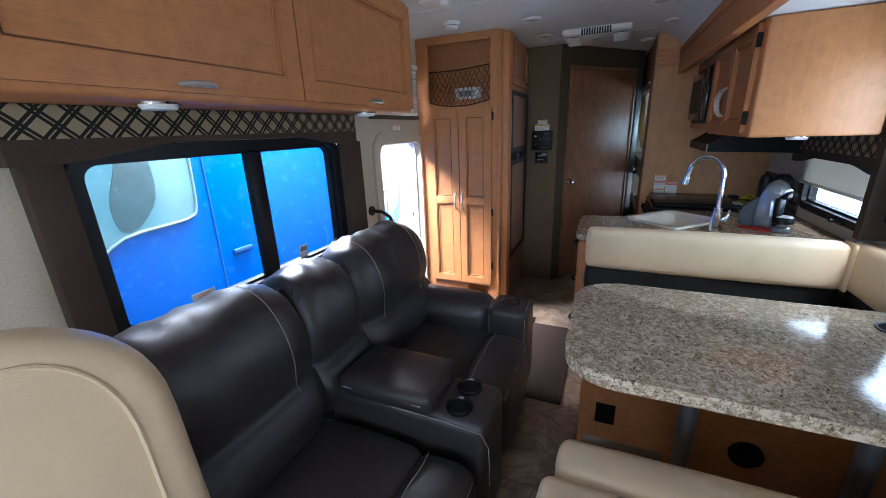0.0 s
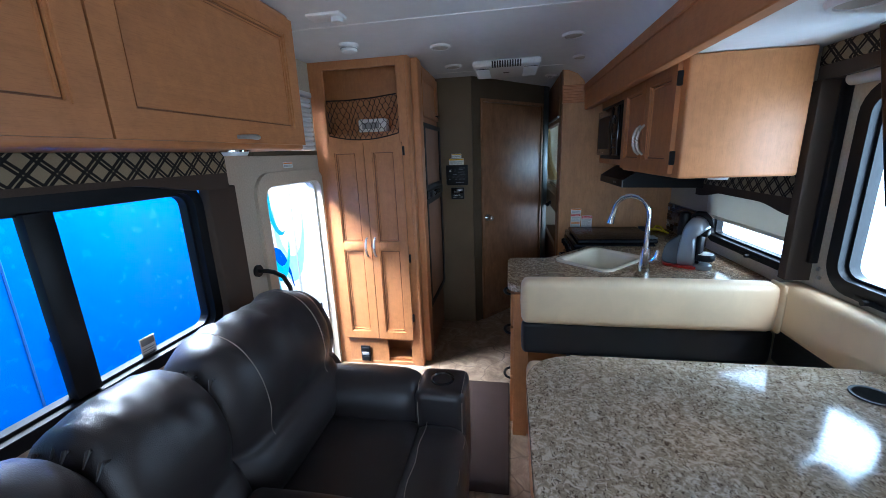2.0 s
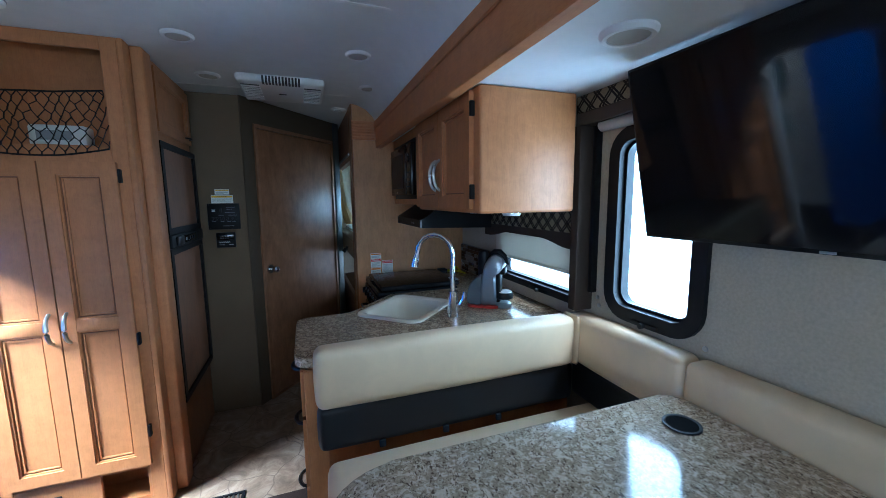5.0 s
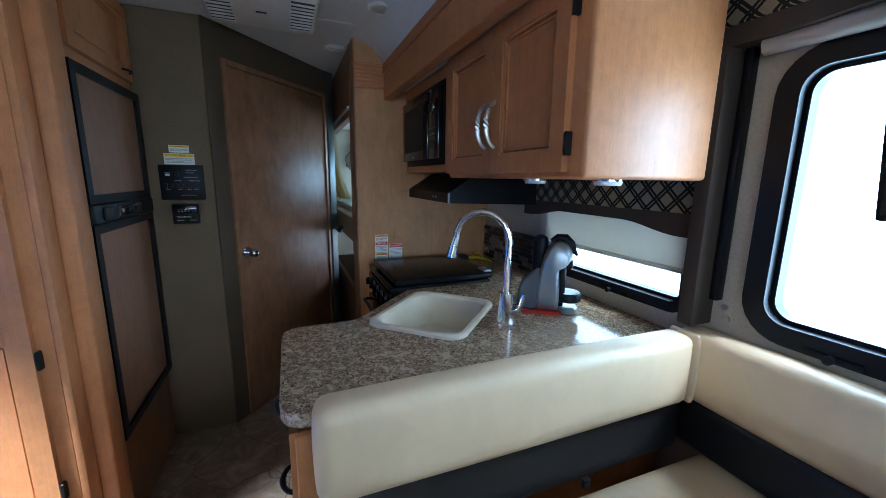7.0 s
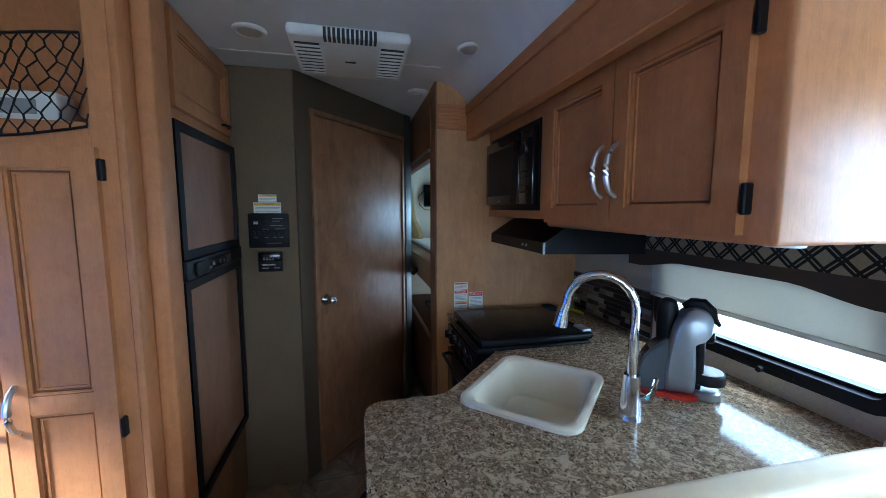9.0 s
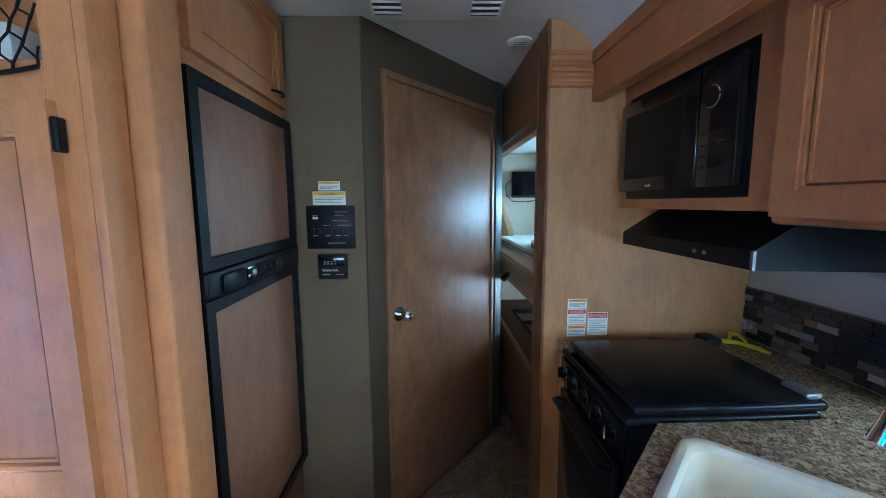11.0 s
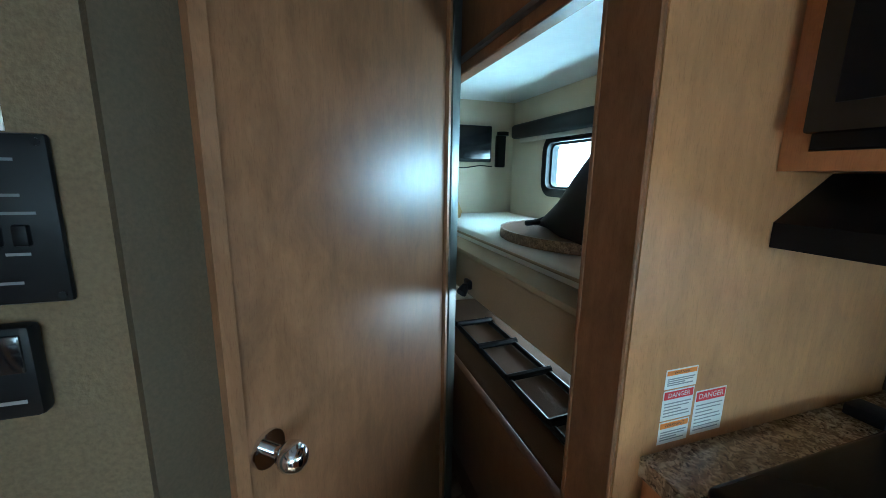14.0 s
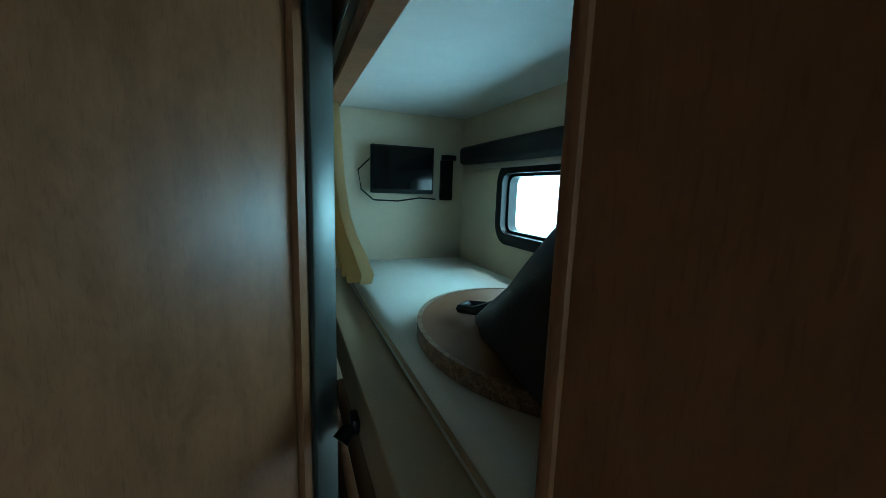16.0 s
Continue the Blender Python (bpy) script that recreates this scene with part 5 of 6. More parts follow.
def back_pad(y0, y1, drop=0.0, set_back=0.0, seed=0.0):
    """An overstuffed backrest with a lumbar crease and soft wrinkles on its roll."""
    loop = smooth_loop([(x - set_back, z - drop * max(0, (z - 0.42) / 0.58)) for x, z in BACK], 5)
    n = 26
    slices = []
    for k in range(n + 1):
        u = -1 + 2 * k / n
        slices.append((y0 + (y1 - y0) * k / n, 1 - 0.30 * abs(u) ** 7))
    bm = pillow_sweep(loop, slices, Matrix.Identity(4), (-0.52, 0.70))
    for v in bm.verts:
        p = v.co
        near_top = max(0.0, (p.z - 0.78) / 0.22)
        w = noise.noise(Vector((p.x * 7 + seed, p.y * 14, p.z * 9))) * 0.010 * (0.35 + near_top)
        w += noise.noise(Vector((p.x * 16, p.y * 34 + seed, p.z * 16))) * 0.0060 * near_top
        d = Vector((p.x + 0.52, 0, p.z - 0.70)).normalized()
        v.co = p + d * w
    return bm


def seam(parent, y, t0=3.6, t1=8.6, set_back=0.0):
    loop = smooth_loop(BACK, 5)
    pts = []
    for k in range(int(t0 * 5), int(t1 * 5)):
        x, z = loop[k]
        d = Vector((x + 0.52, 0, z - 0.70)).normalized()
        pts.append(Vector((x - set_back, y + 0.012 * math.sin(k * 0.12), z)) + d * 0.0035)
    part("stitching", tube(bmesh.new(), pts, 0.0013, 5), STITCH, parent, "pale contrast stitching")


def sofa():
    t = thing("recliner_sofa", (-0.3, 1.7, 0), "dark brown leather reclining loveseat with a centre console", "sofa")
    part("base", cube(-0.72, 0.14, 0.93, 2.52, 0.03, 0.30, 0.03, 3), LEATHER, t)
    for a, b, s in ((0.90, 1.562, 1.0), (1.882, 2.53, 5.0)):
        bk = part("backrest", back_pad(a, b, 0.0, 0.0, s), LEATHER, t)
        seam(bk, a + 0.13)
        seam(bk, b - 0.13)
        y0, y1 = max(a, 0.97), min(b, 2.41)
        part("seat_cushion", cushion(-0.42, 0.06, y0 - 0.005, y1 + 0.005, 0.29, 0.468, 0.06, 0.022), LEATHER, t)
        fr = part("footrest", cushion(0.02, 0.255, y0 - 0.006, y1 + 0.006, 0.10, 0.462, 0.075, 0.018), LEATHER, t)
        for x_, z_ in ((0.085, 0.476), (0.245, 0.425)):
            part("stitching", tube(bmesh.new(), [(x_ + 0.004 * math.sin(k * 1.3), y0 + 0.04 + (y1 - y0 - 0.08) * k / 12, z_ + 0.006 * math.sin(math.pi * k / 12)) for k in range(13)], 0.0016, 5), STITCH, fr)
    bk = part("console_back", back_pad(1.556, 1.888, 0.02, 0.015, 9.0), LEATHER, t)
    for y, sg in ((1.567, 1), (1.876, -1)):
        for k in range(5):
            p = Vector((-0.43 - 0.045 * k, y + sg * 0.012 * (k % 2), 0.935 + 0.036 * math.sin(0.5 + 0.55 * k)))
            part("gather", tube(bmesh.new(), [p + Vector((0.014, -0.026, -0.012)), p + Vector((0, 0, 0.008)), p + Vector((-0.012, 0.026, -0.008))], [0.002, 0.006, 0.002], 6), LEATHER, bk, "gathered leather fold")
    c = part("console", cube(-0.40, 0.265, 1.60, 1.852, 0.08, 0.565, 0.045, 4), LEATHER, t)
    lid = part("console_lid", cushion(-0.33, 0.065, 1.592, 1.860, 0.545, 0.630, 0.030, 0.010), LEATHER, c)
    part("stitching", tube(bmesh.new(), [(-0.30, 1.588, 0.592), (0.025, 1.588, 0.592), (0.069, 1.624, 0.592), (0.069, 1.83, 0.592), (0.025, 1.863, 0.592), (-0.30, 1.863, 0.592)], 0.0017, 5), STITCH, lid)
    part("stitching", tube(bmesh.new(), [(-0.1, 1.600, 0.548), (0.10, 1.600, 0.548), (0.245, 1.602, 0.535), (0.269, 1.614, 0.47), (0.271, 1.624, 0.30)], 0.0016, 5), STITCH, c)
    for y in (1.668, 1.782):
        h = part("cup_holder", revolve([(0.049, 0.563), (0.049, 0.574), (0.043, 0.577), (0.039, 0.572), (0.038, 0.5665)], (0.145, y, 0), 28), BLACK_GLOSS, c, "black cup holder")
        # no real hollow: a flat black disc paints the holder's dark depth
        part("well", cyl(bmesh.new(), (0.145, y, 0.566), (0.145, y, 0.5695), 0.039, seg=24), MATTE, h)
    for a, b in ((2.375, 2.60),):
        part("arm", cushion(-0.50, 0.055, a, b, 0.12, 0.622, 0.095, 0.018), LEATHER, t)
        tip = part("arm_tip", cushion(0.03, 0.245, a + 0.004, b - 0.004, 0.12, 0.606, 0.035, 0.006), LEATHER, t)
        part("stitching", tube(bmesh.new(), [(0.231, a + 0.004, 0.30), (0.234, a + 0.008, 0.56), (0.231, a + 0.04, 0.605), (0.231, b - 0.04, 0.605)], 0.0016, 5), STITCH, tip)
        part("stitching", tube(bmesh.new(), [(0.045, a + 0.002, 0.35), (0.045, a + 0.006, 0.55), (0.045, a + 0.05, 0.625), (0.045, b - 0.05, 0.625)], 0.0016, 5), STITCH, tip)
        h = part("cup_holder", revolve([(0.052, 0.600), (0.052, 0.613), (0.045, 0.616), (0.041, 0.611), (0.040, 0.606)], (0.138, (a + b) / 2, 0), 28), BLACK_GLOSS, tip, "black cup holder")
        # flat black disc in place of the shaded depth, as on the console
        part("well", cyl(bmesh.new(), (0.138, (a + b) / 2, 0.606), (0.138, (a + b) / 2, 0.6095), 0.042, seg=24), MATTE, h)
    part("wing", back_pad(2.475, 2.60, 0.06, 0.045, 3.0), LEATHER, t)


sofa()


def cab_seat():
    M = Matrix.Translation((-0.315, 0.82, 0)) @ Matrix.Rotation(radians(-6), 4, "Z")
    t = thing("captain_chair", (-0.46, 0.88, 0), "cream vinyl captain's chair with a dark insert", "chair")
    bm = bmesh.new()
    out = []
    for k in range(25):
        a = math.pi * k / 24
        out.append((0.185 * math.cos(a) - 0.03 * math.sin(a), 0.96 + 0.275 * math.sin(a) ** 0.7))
    body = [(0.240, 0.28), (0.222, 0.62)] + [(x * 1.12, z) for x, z in out] + [(-0.212, 0.62), (-0.215, 0.28)]
    prism(bm, body, -0.06, 0.065, M @ ONX)
    eds = [e for e in bm.edges if len(e.link_faces) == 2 and e.calc_face_angle(0) > 1.2]
    bmesh.ops.bevel(bm, geom=eds, offset=0.05, segments=5, profile=0.5, affect="EDGES")
    bk = part("backrest", bm, CREAM, t)
    bm = bmesh.new()
    prism(bm, [(-0.17, 0.30), (0.10, 0.30), (0.07, 0.62), (-0.03, 0.72), (-0.15, 0.92), (-0.175, 0.66)], 0.060, 0.070, M @ ONX)
    part("insert", bm, BLACK_VINYL, bk, "dark vinyl insert")
    pts = [M @ ONX @ Vector((x * (0.60 if x > 0 else 0.88), 0.29 + (z - 0.29) * 0.955, 0.066)) for x, z in body]
    part("piping", tube(bmesh.new(), pts, 0.005, 6), CREAM, bk, "raised cream piping")
    part("seat_cushion", cushion(-0.02, 0.50, -0.25, 0.25, 0.30, 0.45, 0.05, 0.015, M @ Matrix.Translation((-0.53, 0, 0)) @ Matrix.Diagonal((0.85, 0.8, 1, 1))), CREAM, t)
    part("pedestal", cube(-0.40, -0.10, -0.15, 0.12, 0.0, 0.30, 0.01, 2, M), BLACK_METAL, t)


cab_seat()
bm = bmesh.new()
cols = 22
rows_ = []
for k in range(cols + 1):
    s = k / cols
    rows_.append([(LW + 0.05 + 0.04 * math.sin(s * 19) + 0.03 * zz, 0.40 + 0.36 * s + 0.02 * zz, z) for zz, z in ((0, 0.95), (0.4, 0.75), (1, 0.40))])
grid_v = [[bm.verts.new(p) for p in r] for r in rows_]
for a, b in zip(grid_v, grid_v[1:]):
    for i in range(2):
        bm.faces.new((a[i], a[i + 1], b[i + 1], b[i]))
bmesh.ops.solidify(bm, geom=bm.faces[:], thickness=0.004)
solid("cab_curtain", bm, CURTAIN, "gathered gold cab curtain beside the captain's chair", "curtain")


# ---- overhead cabinet above the sofa ----
def sofa_overhead():
    x, z0 = -0.54, 1.617
    t = thing("sofa_overhead_cabinet", (-0.7, 1.8, z0), "maple overhead cabinet above the sofa window", "cabinet")
    bm = bmesh.new()
    box(bm, LW + 0.08, x, 0.92, 2.76, z0, CZ - 0.002, 0.014, 3)
    box(bm, LW + 0.002, LW + 0.09, 0.92, 2.76, 1.68, CZ - 0.002)
    part("body", bm, MAPLE_H, t)
    part("end_cap", cube(LW + 0.1, x + 0.022, 0.90, 0.955, z0 - 0.012, CZ - 0.002, 0.02, 3), MAPLE, t)
    m = at_x(x)
    for u0, u1, hu in ((0.965, 1.838, 1.416), (1.845, 2.742, 2.33)):
        d = shaker(t, m, u0, u1, z0 + 0.022, CZ - 0.03, (), 0.02, 0.07, MAPLE_H)
        pull(d, at_x(x + 0.018), hu, z0 + 0.042, 0.10, False)
    for y in (1.36, 2.385):
        l = thing("puck_light", (-0.68, y, z0), "white round puck light under the overhead cabinet", "lamp", "puck lights")
        part("shade", cyl(bmesh.new(), (-0.62, y, z0 - 0.020), (-0.62, y, z0 - 0.001), 0.042, 0.052, 24), WHITE_PLASTIC, l)
        part("rim", cyl(bmesh.new(), (-0.62, y, z0 - 0.007), (-0.62, y, z0 - 0.0005), 0.056, seg=24), CHROME, l)


sofa_overhead()

# ---- ceiling fittings ----
def round_light(x, y, z, r=0.062, off=0.018):
    l = thing("ceiling_light", (x, y, z), "white round recessed ceiling light, switched off", "lamp", "ceiling lights")
    part("trim_ring", revolve([(r, z - 0.0), (r, z - 0.006), (r * 0.9, z - off * 0.7), (r * 0.75, z - off * 0.7), (r * 0.74, z - 0.003)], (x, y, 0), 28), WHITE_PLASTIC, l)
    part("diffuser", revolve([(r * 0.75, z - 0.001), (r * 0.72, z - off * 0.55), (r * 0.5, z - off * 0.75), (0.004, z - off * 0.8)], (x, y, 0), 24), SHADE, l)


for x, y in ((0.02, 3.45), (0.77, 3.44), (0.02, 3.99), (0.90, 3.93), (-0.005, 2.58), (0.70, 1.9)):
    round_light(x, y, CZ if x < 0.85 else CZ - 0.012)
round_light(1.33, 2.318, SZ, 0.075, 0.024)
t = thing("smoke_alarm", (-0.47, 3.255, CZ), "white round smoke alarm on the ceiling", "smoke alarm")
part("body", revolve([(0.055, 0.0), (0.055, -0.012), (0.046, -0.018), (0.044, -0.038), (0.030, -0.044)], (-0.47, 3.255, CZ), 28), WHITE_PLASTIC, t)
part("slots", revolve([(0.0475, -0.022), (0.0475, -0.026)], (-0.47, 3.255, CZ), 28), GREY_INK, t)
t = thing("ceiling_speaker_bracket", (-0.38, 2.79, CZ), "white plastic ceiling bracket with a round catch", "bracket")
part("plate", cube(-0.46, -0.30, 2.755, 2.845, CZ - 0.014, CZ - 0.001, 0.005), WHITE_PLASTIC, t)
part("catch", cyl(bmesh.new(), (-0.33, 2.80, CZ - 0.035), (-0.33, 2.80, CZ - 0.012), 0.026, seg=20), WHITE_PLASTIC, t)
t = thing("sprinkler_disc", (0.772, 4.61, CZ), "white slotted round vent on the ceiling", "vent")
part("disc", revolve([(0.055, 0), (0.055, -0.008), (0.038, -0.014)], (0.772, 4.61, CZ), 24), WHITE_PLASTIC, t)
for k in range(3):
    part("slot", cube(0.742, 0.802, 4.585 + k * 0.022, 4.591 + k * 0.022, CZ - 0.016, CZ - 0.012), GREY_INK, t)


def air_conditioner():
    t = thing("ceiling_air_conditioner", (0.40, 4.10, CZ), "white ceiling air-conditioner grille with dark side louvres", "air conditioner")
    x0, x1, y0, y1 = 0.165, 0.635, 3.872, 4.335
    bm = cube(x0, x1, y0, y1, CZ - 0.045, CZ - 0.001, 0.018, 3)
    body = part("housing", bm, WHITE_PLASTIC, t)
    for a, b in ((x0 + 0.02, x0 + 0.115), (x1 - 0.115, x1 - 0.02)):
        v = part("louvre", cube(a, b, y0 + 0.07, y1 - 0.05, CZ - 0.0475, CZ - 0.044), INK, body, "dark louvre opening")
        for k in range(9):
            y = y0 + 0.085 + k * 0.0375
            part("slat", cube(a - 0.002, b + 0.002, y, y + 0.012, CZ - 0.053, CZ - 0.046, 0.002, 1), WHITE_PLASTIC, v)
    for k in range(12):
        x = x0 + 0.135 + k * 0.0172
        part("vent_slot", cube(x, x + 0.011, y0 - 0.0015, y0 + 0.05, CZ - 0.0465, CZ - 0.012), INK, body)
    part("badge", cube(0.375, 0.42, 4.11, 4.122, CZ - 0.0475, CZ - 0.044), INK, body)


air_conditioner()


# ---- bunks ----
def bunks():
    t = thing("upper_bunk", (1.15, 5.2, 1.0), "upper bunk with a pale mattress and tan padded side board", "bunk bed")
    part("mattress", cushion(0.95, BR - 0.004, 4.535, YR - 0.004, 1.07, 1.198, 0.03, 0.004), BED, t, "pale mattress")
    part("piping", tube(bmesh.new(), [(0.946, 4.535, 1.180), (0.946, YR - 0.01, 1.180)], 0.005, 6), BUNK_SIDE, t)
    part("side_board", cushion(0.858, 0.895, 4.532, YR - 0.004, 0.985, 1.135, 0.012, 0.0), BUNK_SIDE, t, "tan vinyl padded side board")
    part("top_rail", cube(0.848, 0.955, 4.532, YR - 0.004, 1.137, 1.158, 0.008, 2), BUNK_SIDE, t)
    part("deck", cube(0.895, BR - 0.004, 4.535, YR - 0.004, 1.02, 1.058), DARK_WOOD, t)
    t = thing("lower_bunk", (1.15, 5.2, 0), "lower bunk box and mattress, darkened in colour for shade", "bunk bed")
    # dark wood and brown cover put the upper bunk's shade into the colour
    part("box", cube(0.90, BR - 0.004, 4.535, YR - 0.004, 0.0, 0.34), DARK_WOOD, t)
    part("mattress", cushion(0.90, BR - 0.004, 4.535, YR - 0.004, 0.342, 0.605, 0.04, 0.0), SHADED_TICK, t, "mattress darkened to brown for shade")
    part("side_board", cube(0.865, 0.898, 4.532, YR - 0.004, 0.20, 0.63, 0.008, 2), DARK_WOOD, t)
    l = thing("bunk_ladder", (0.85, 5.0, 0.66), "black metal bunk ladder lying on the lower bunk", "ladder")
    lo = lambda y: 0.620
    hi = lambda y: 0.620
    for f, xx in ((lo, 1.03), (hi, 1.222)):
        part("rail", tube(bmesh.new(), [(xx, 5.80, f(5.80)), (xx, 4.56, f(4.56))], 0.013, 8), BLACK_METAL, l)
    for y in (5.74, 5.45, 5.15, 4.85):
        part("rung", tube(bmesh.new(), [(1.02, y, lo(y) + 0.012), (1.235, y + 0.015, hi(y) + 0.012)], 0.016, 8), BLACK, l)
    struct("bunk_ceiling", cube(0.86, BR, 4.527, YR, 1.91, 1.935), CEIL, "white ceiling over the bunks", "ceiling")
    struct("bunk_header_trim", cube(0.838, 0.888, 4.532, YR, 1.80, CZ - 0.002, 0.004, 1), BATH_WOOD, "brown wood header along the bunk opening", "trim")
    tr = thing("curtain_track", (0.795, 5.2, 1.80), "grey aluminium curtain track along the bunk header", "curtain track")
    part("track", cube(0.822, 0.837, 4.54, YR - 0.01, 1.835, 1.85), STEEL, tr)
    # television, handset box
    t = thing("bunk_television", (1.13, YR, 1.5), "small black bunk television on the rear wall", "television")
    part("case", cube(1.08, 1.388, YR - 0.075, YR - 0.045, 1.525, 1.748, 0.006, 2), BLACK, t)
    part("screen", cube(1.09, 1.378, YR - 0.078, YR - 0.075, 1.545, 1.740), BLACK_GLOSS, t)
    part("bracket", cube(1.16, 1.26, YR - 0.045, YR - 0.001, 1.55, 1.65), BLACK_METAL, t)
    part("cable", tube(bmesh.new(), [(1.09, YR - 0.02, 1.69), (1.03, YR - 0.02, 1.63), (1.045, YR - 0.02, 1.54), (1.10, YR - 0.03, 1.492), (1.22, YR - 0.03, 1.488), (1.33, YR - 0.03, 1.505), (1.42, YR - 0.02, 1.50)], 0.004, 6), BLACK, t)
    t = thing("bunk_wall_mount", (1.36, YR, 1.5), "black swing-arm mount box on the rear wall", "bracket")
    part("box", cube(1.445, 1.505, YR - 0.045, YR - 0.001, 1.496, 1.70, 0.008, 2), BLACK, t)
    part("cap", cyl(bmesh.new(), (1.475, YR - 0.05, 1.695), (1.475, YR - 0.05, 1.718), 0.038, seg=18), BLACK, t)
    # padded window valance
    t = thing("bunk_valance", (BR - 0.03, 5.5, 1.63), "black padded valance over the bunk window", "valance")
    part("pad", cushion(BR - 0.06, BR - 0.002, 5.00, 6.17, 1.675, 1.76, 0.02, 0.004), BLACK_VINYL, t)
    part("roller_shade", cube(BR - 0.03, BR - 0.012, 5.10, 6.10, 1.648, 1.675, 0.004), SHADE, t)
    # tied-back curtain
    bm = bmesh.new()
    n = 26
    levels = ((1.81, 0.06, 0.0), (1.70, 0.06, 0.008), (1.58, 0.062, 0.016), (1.50, 0.065, 0.026), (1.46, 0.068, 0.032), (1.40, 0.078, 0.046), (1.34, 0.095, 0.068), (1.27, 0.11, 0.09), (1.24, 0.105, 0.085))
    g = []
    for z, w, off in levels:
        g.append([bm.verts.new((0.845 + off + 0.040 * math.sin(k * 1.45) * (0.4 + w / 0.1) * 0.7, 5.69 + off * 0.4 + w * 2.6 * (k / n - 0.5), z + (0.01 * math.sin(k) if z < 1.2 else 0))) for k in range(n + 1)])
    for a, b in zip(g, g[1:]):
        for k in range(n):
            bm.faces.new((a[k], a[k + 1], b[k + 1], b[k]))
    bmesh.ops.solidify(bm, geom=bm.faces[:], thickness=0.003)
    t = thing("bunk_curtain", (0.87, 5.52, 1.2), "gathered gold curtain drawn back at the bunk", "curtain")
    part("cloth", bm, CURTAIN, t)
    # round table top stored on the bunk
    t = thing("round_table_top", (1.20, 5.0, 1.19), "round brown tabletop with a speckled rim lying on the bunk", "tabletop")
    part("disc", prism(bmesh.new(), [(1.275 + 0.283 * math.cos(k * math.tau / 56), 5.10 + 0.345 * math.sin(k * math.tau / 56)) for k in range(56)], 1.205, 1.239), DARK_WOOD, t)
    part("rim", ring(bmesh.new(), [(1.275 + 0.290 * math.cos(k * math.tau / 56), 5.10 + 0.352 * math.sin(k * math.tau / 56)) for k in range(56)], [(1.275 + 0.279 * math.cos(k * math.tau / 56), 5.10 + 0.341 * math.sin(k * math.tau / 56)) for k in range(56)], 1.2035, 1.2405), RIM, t, "speckled rim")
    # dark bag leaning on it
    t = thing("duffel_bag", (1.26, 4.83, 1.22), "black nylon bag slumped on the round tabletop", "bag")
    bm = bmesh.new()
    bmesh.ops.create_icosphere(bm, subdivisions=4, radius=1.0)
    for v in bm.verts:
        p = v.co.copy()
        q = 1 + 0.07 * noise.noise(p * 2.2) + 0.03 * noise.noise(p * 6)
        taper = 1 - 0.42 * max(0, p.z)
        yy = 4.80 + 0.40 * p.y * q
        fall = min(1.0, max(0.0, (yy - 4.70) / 0.48))
        top = 1.90 - 0.62 * fall ** 0.5
        wide = 0.24 - 0.10 * fall
        v.co = Vector((1.235 - 0.04 * fall + wide * p.x * q * taper, yy, 1.241 + (top - 1.241) * max(0.0, min(1.0, 0.32 + 0.68 * p.z * q + 0.12))))
    part("body", bm, BAG, t)
    part("strap", tube(bmesh.new(), [(1.18, 5.12, 1.30), (1.13, 5.17, 1.268), (1.12, 5.23, 1.256), (1.16, 5.26, 1.254), (1.21, 5.22, 1.256)], 0.012, 7), BAG, t)


bunks()
# closing walls of the bathroom, unseen beyond its door
struct("wall_bath_west", cube(LW, -0.188, 4.395, 4.435, 0, CZ - 0.002), GREY_WALL, "taupe wall behind the fridge")

# ---- outside ----
struct("ground", cube(-80, 80, -80, 80, -0.95, -0.9), ASPHALT, "grey asphalt lot", "ground")


def van():
    t = thing("blue_van", (-2.2, 1.6, -0.9), "bright blue van parked close beside the coach", "van")
    out = [(-2.6, -0.55), (3.78, -0.55), (3.80, 1.1), (3.70, 1.95), (0.3, 2.05), (-0.9, 1.1), (-2.6, 0.75)]
    M = at_x(-1.92)
    bm = prism(bmesh.new(), out, -1.8, 0.0, M)
    part("body", bm, BLUE, t, "glossy blue body")
    win = smooth_loop([(1.05, 0.62), (1.40, 0.72), (1.60, 0.865), (1.80, 0.995), (2.08, 1.018), (2.20, 1.035), (2.245, 1.10), (2.262, 1.40), (2.265, 1.70), (2.20, 1.78), (1.70, 1.80), (1.15, 1.55), (0.90, 1.00)], 3)
    w = part("door_window", prism(bmesh.new(), win, 0.002, 0.014, M), CAR_GLASS, t, "tinted door window")
    part("window_seal", tube(bmesh.new(), [M @ Vector((u, v, 0.012)) for u, v in win], 0.011, 6, True), SEAL, w)
    part("door_seam", tube(bmesh.new(), [M @ Vector(p) for p in ((2.36, 1.9, 0.001), (2.352, 0.9, 0.001), (2.34, 0.1, 0.001), (2.2, -0.3, 0.001))], 0.007, 6), BLUE_DEEP, t)
    part("seat_belt_pillar", prism(bmesh.new(), smooth_loop([(1.80, 1.035), (1.90, 1.045), (2.02, 1.20), (2.02, 1.45), (1.97, 1.77), (1.84, 1.775), (1.86, 1.45), (1.78, 1.20)], 3), 0.0138, 0.0158, M), CAB_DARK, w, "dark pillar behind the glass")
    hd = part("door_handle", slab(2.44, 2.60, 0.70, 0.735, 0.0, 0.03, M, 0.01), BLUE_DEEP, t)
    for y in (-1.6, 2.9):
        wh = part("wheel", cyl(bmesh.new(), (-2.15, y, -0.55), (-1.90, y, -0.55), 0.35, seg=32), BLACK, t)
        part("rim", cyl(bmesh.new(), (-1.91, y, -0.55), (-1.885, y, -0.55), 0.21, 0.18, 24), STEEL, wh)


van()


